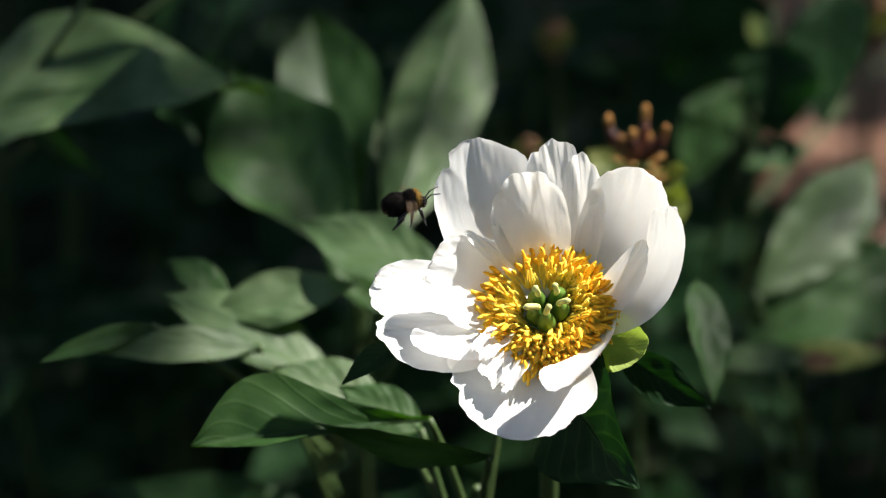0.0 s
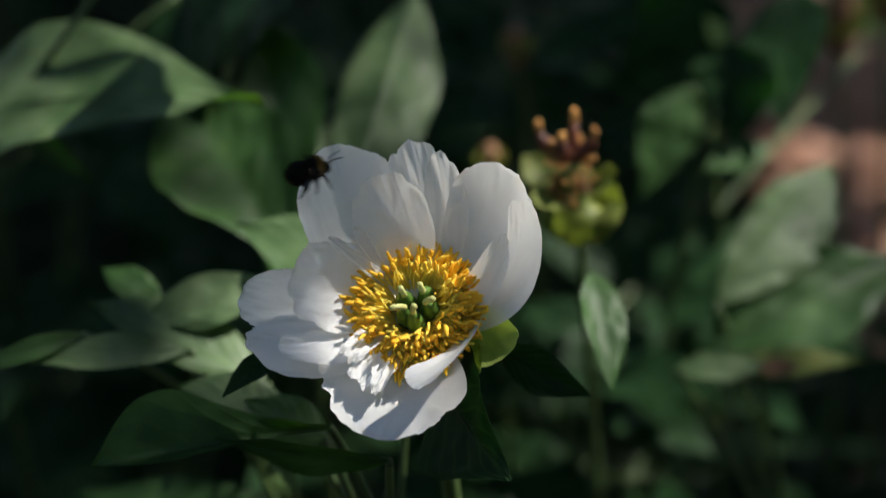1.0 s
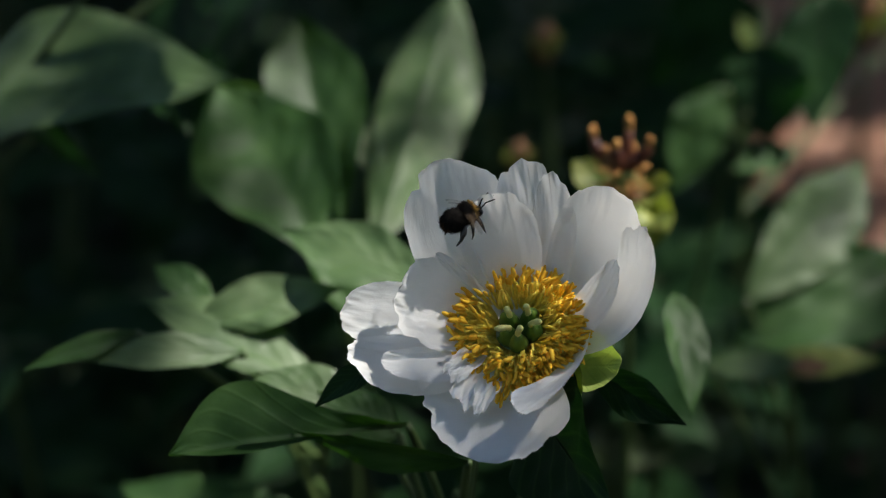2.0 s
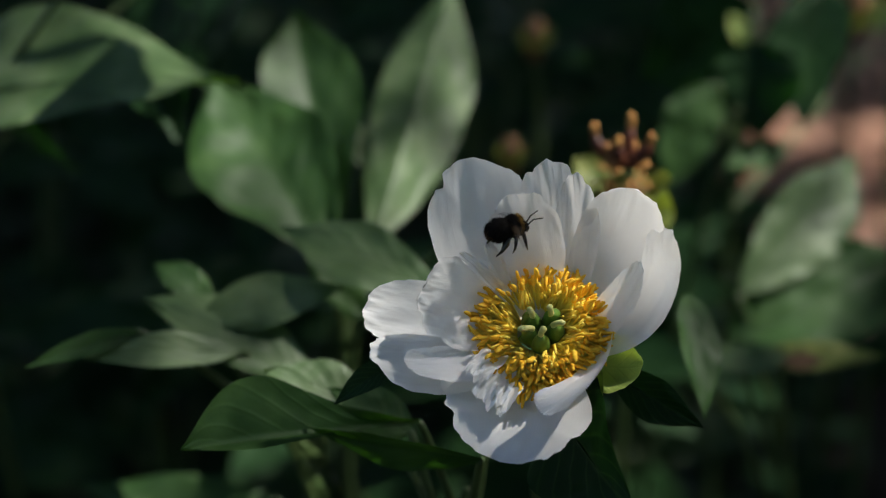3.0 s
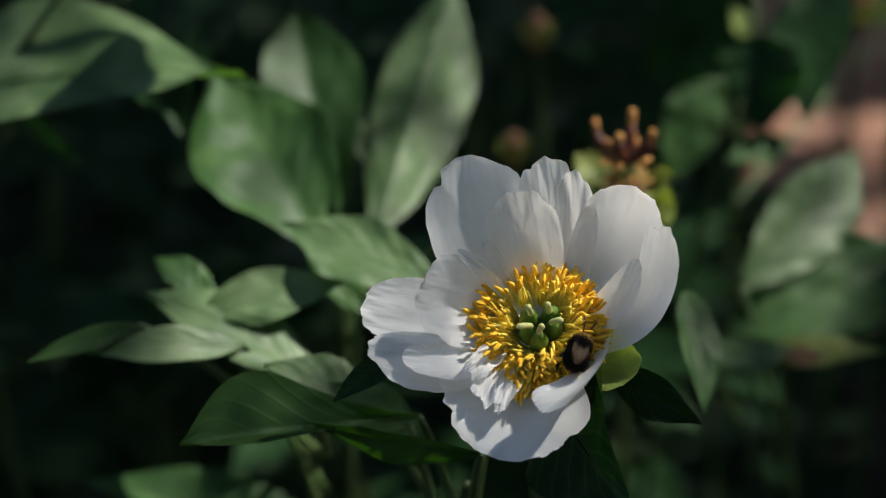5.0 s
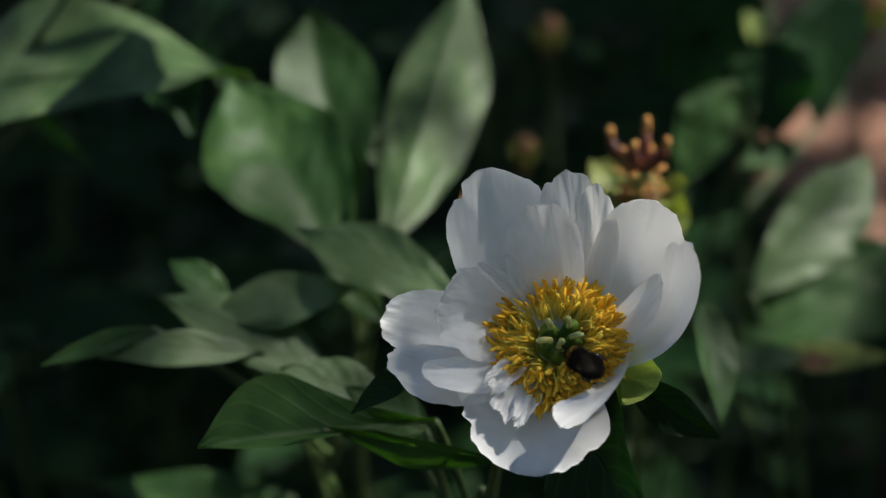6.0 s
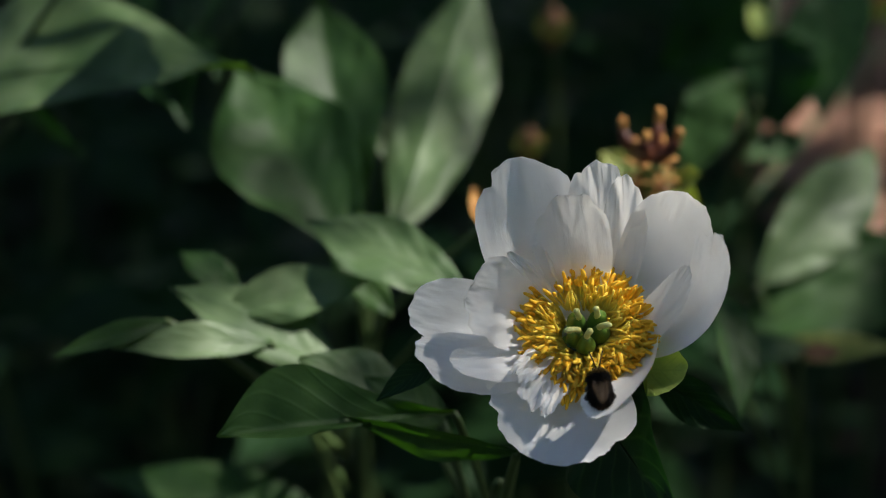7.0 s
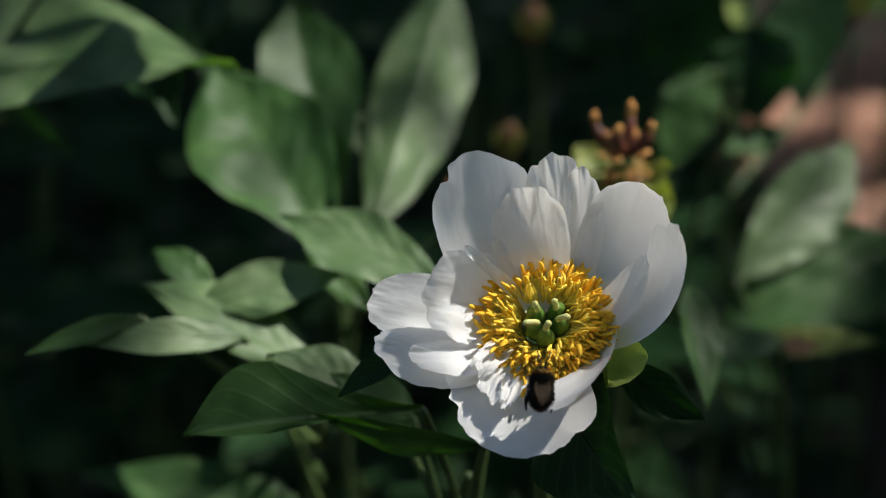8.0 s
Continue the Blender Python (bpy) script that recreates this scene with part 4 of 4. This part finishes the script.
# ---------------------------------------------------------------- what moves
def motions():
    # seconds, then the degrees by which the flower leans away and to the right
    sway = [
        (0.0, 2.35, -0.3), (0.1, 2.36, -0.33), (0.2, 2.93, -0.1), (0.3, 3.44, -0.31), (0.4, 1.97, -1.02), (0.5, 1.66, -0.67),
        (0.6, 1.91, -0.57), (0.7, 2.25, -0.7), (0.8, 4.02, -1.07), (0.9, 5.43, -3.07), (1.0, 3.39, -4.56), (1.1, 1.68, -3.08),
        (1.2, 1.75, -1.36), (1.3, 1.55, -0.28), (1.4, 2.15, 1.19), (1.5, 1.92, 0.91), (1.6, 1.21, -0.53), (1.7, 0.76, -1.15),
        (2.8, 0.85, -0.17), (2.9, 0.38, 0.17), (3.0, 0.33, 0.21), (3.1, 0.45, 0.13), (3.2, 0.18, -0.61), (3.3, -0.1, -1.01),
        (3.4, 0.13, -0.56), (3.5, 0.12, -0.69), (3.6, 0.22, -0.6), (3.7, 0.53, -0.38), (3.8, 0.3, -0.5), (3.9, 0.27, -0.45),
        (4.0, 0.73, -0.46), (4.1, 0.72, -0.75), (4.2, 0.43, -1.2), (4.3, 0.25, -1.04), (4.4, 0.18, -0.46), (4.5, -0.0, -0.0),
        (4.6, 0.33, 0.52), (4.7, -0.01, 0.39), (5.8, 0.34, -0.18), (5.9, 0.13, -0.14), (6.0, -0.87, 0.42), (6.1, -1.71, 0.89),
        (6.2, -2.03, 1.34), (6.3, -1.74, 1.35), (6.4, -0.68, 0.89), (6.6, -0.64, 0.51), (6.8, -0.96, 1.3), (7.0, -0.71, 1.45),
        (7.2, -0.43, 0.82), (7.4, -1.12, 0.65), (7.6, -0.52, 0.99), (7.8, -0.38, 0.91), (7.9, -0.73, 0.62), (8.0, -0.5, 0.51),
    ]

    def bent(o, away, right):
        """A stem that leans and, as it bends, lifts or lowers its head."""
        return pose(o[0], o[1], o[2] + 0.225 * math.sin(radians(away)), -0.35 * away, right, 0)

    walk(flower, [(t, bent(FOOT, away, right)) for t, away, right in sway])
    for ob, (back_share, side_share) in SHOOTS:
        o = ob.location.copy()
        walk(ob, [(t, bent(o, away * back_share, right * side_share)) for t, away, right in sway])
    # seconds, then how far each bough swings across
    swing = [(0, -0.02, -0.25), (0.12, -0.02, -0.23), (0.45, -0.013, 0.025), (0.75, -0.02, 0.028), (1, -0.072, 0.012), (1.25, -0.03, 0.02), (1.5, 0.005, 0.02), (3, 0.005, 0.013), (3.5, 0, 0.032), (4, -0.005, 0.015), (4.5, -0.016, 0.008), (6, 0, 0.030), (6.5, 0, 0.036), (7, -0.005, 0.02), (7.5, -0.01, 0.005), (8, -0.018, 0.004)]
    sweep = [(0.0, 0.0, -0.01), (0.15, 0.01, 0.0), (0.45, 0.09, 0.04), (0.65, 0.09, 0.04), (1.0, 0.0, 0.04), (1.4, -0.10, 0.02), (1.7, -0.10, 0.01), (2.4, -0.02, -0.06), (2.9, 0.0, -0.07), (3.6, 0.0, -0.07), (4.2, -0.03, 0.10), (4.7, -0.05, 0.15), (5.4, -0.05, 0.10), (6.0, 0.0, -0.07), (6.8, 0.0, -0.07), (7.4, -0.03, 0.10), (8.0, -0.05, 0.15)]
    for ob, at, rows in ((near_bough, BOUGH_AT, swing), (side_bough, SIDE_AT, sweep)):
        walk(ob, [(t, pose(at.x + x, at.y + y, at.z)) for t, x, y in rows])
    # seconds, place, heading in the plane of the open bloom (0 right, 90 up), dip of the nose
    flight = [
        (0.0, -0.0216, 0.5713, 0.7092, 8, 10), (0.1, -0.0171, 0.5699, 0.7156, 12, 12), (0.2, -0.0029, 0.559, 0.7007, 16, 13),
        (0.3, -0.0015, 0.5534, 0.6981, 20, 15), (0.4, -0.0109, 0.5578, 0.7033, 22, 15), (0.5, -0.0078, 0.5576, 0.6978, 24, 15),
        (0.6, 0.0031, 0.5616, 0.7015, 26, 15), (0.7, 0.0002, 0.5654, 0.7051, 27, 17), (0.8, 0.0003, 0.5703, 0.7112, 27, 18),
        (0.9, -0.004, 0.5765, 0.7202, 28, 20), (1.0, -0.0568, 0.5772, 0.7235, 15, 10), (1.1, -0.0759, 0.5771, 0.7239, 5, 10),
        (1.2, -0.0654, 0.5768, 0.7231, -5, 10), (1.3, -0.0408, 0.5743, 0.7166, 20, 10), (1.4, -0.0022, 0.5689, 0.7073, 22, 13),
        (1.5, 0.0119, 0.5648, 0.7016, 23, 17), (1.6, 0.0024, 0.5653, 0.7072, 25, 20), (1.7, -0.0096, 0.5656, 0.7081, 25, 20),
        (2.2, 0.0099, 0.5644, 0.7039, 22, 20), (2.8, 0.0169, 0.5645, 0.703, 20, 20), (2.9, 0.0252, 0.562, 0.7039, 15, 20),
        (3.0, 0.0248, 0.5579, 0.7016, 10, 20), (3.1, 0.0178, 0.5538, 0.699, 5, 20), (3.2, 0.0103, 0.5556, 0.7042, 0, 20),
        (3.3, 0.0017, 0.5546, 0.7031, -5, 20), (3.4, -0.0117, 0.5496, 0.6935, -15, 18), (3.5, -0.0084, 0.5466, 0.6882, -25, 15),
        (3.6, -0.0178, 0.5395, 0.6705, -18, 12), (3.7, -0.0297, 0.5386, 0.666, -10, 10), (3.8, -0.033, 0.5412, 0.6693, -2, 13),
        (3.9, -0.027, 0.542, 0.6687, 7, 17), (4.0, -0.0088, 0.5462, 0.6746, 15, 20), (4.1, -0.0039, 0.5471, 0.6734, 17, 22),
        (4.2, -0.0051, 0.5496, 0.6651, 18, 23), (4.3, 0.0020, 0.5452, 0.6659, 20, 25), (4.4, 0.0161, 0.5444, 0.6662, 17, 14),
        (4.5, 0.0322, 0.5435, 0.6671, 15, 8), (4.6, 0.0490, 0.5431, 0.6605, 40, 30), (4.7, 0.0508, 0.5434, 0.6578, 60, 35),
        (5.8, 0.0400, 0.5443, 0.6554, 75, 40), (5.9, 0.0439, 0.5443, 0.6571, 113, 35), (6, 0.0450, 0.5400, 0.6532, 150, 30),
        (6.1, 0.0531, 0.5364, 0.6499, 157, 25), (6.2, 0.0600, 0.5348, 0.6484, 165, 20), (6.3, 0.0606, 0.5359, 0.6491, 148, 25),
        (6.4, 0.0560, 0.5398, 0.6521, 130, 30), (6.6, 0.0499, 0.5407, 0.6524, 110, 40), (6.8, 0.0542, 0.5346, 0.6439, 102, 38),
        (7, 0.0533, 0.5345, 0.6446, 95, 35), (7.2, 0.0422, 0.5351, 0.6450, 88, 32), (7.4, 0.0419, 0.5315, 0.6413, 80, 30),
        (7.6, 0.0445, 0.5333, 0.6430, 82, 30), (7.8, 0.0435, 0.5336, 0.6432, 83, 30), (7.9, 0.0401, 0.5319, 0.6419, 84, 30),
        (8, 0.0368, 0.5331, 0.6432, 85, 30),
    ]
    rows = []
    for t, x, y, z, heading, dip in flight:
        h = radians(heading)
        nose = (BLOOM_R * math.cos(h) + BLOOM_U * math.sin(h)) * math.cos(radians(dip)) - BLOOM_W * math.sin(radians(dip))
        back = BLOOM_U * 0.8 + BLOOM_W * 0.55 if t < 4.15 else BLOOM_U * 0.5 + BLOOM_W * 0.8 if t < 4.55 else BLOOM_W
        right = nose.cross(back).normalized()
        top = right.cross(nose)
        m = Matrix((right, nose, top)).transposed().to_4x4()
        m.translation = Vector((x, y, z)) + BLOOM_W * (0.013 if t > 6.85 else 0.004 if t > 4.55 else 0)
        rows.append((t, m))
    walk(BEE, rows)
    for w, s in WINGS:
        o = w.location.copy()
        beat = []
        for i in range(81):
            t = i / 10
            if t < 4.25:
                beat.append((t, pose(*o, 0, -s * (38 if i % 2 else -18), s * 8)))
            else:
                beat.append((t, pose(*o, 0, -s * 10, -s * (40 if t < 4.35 else 80))))
        walk(w, beat)


motions()
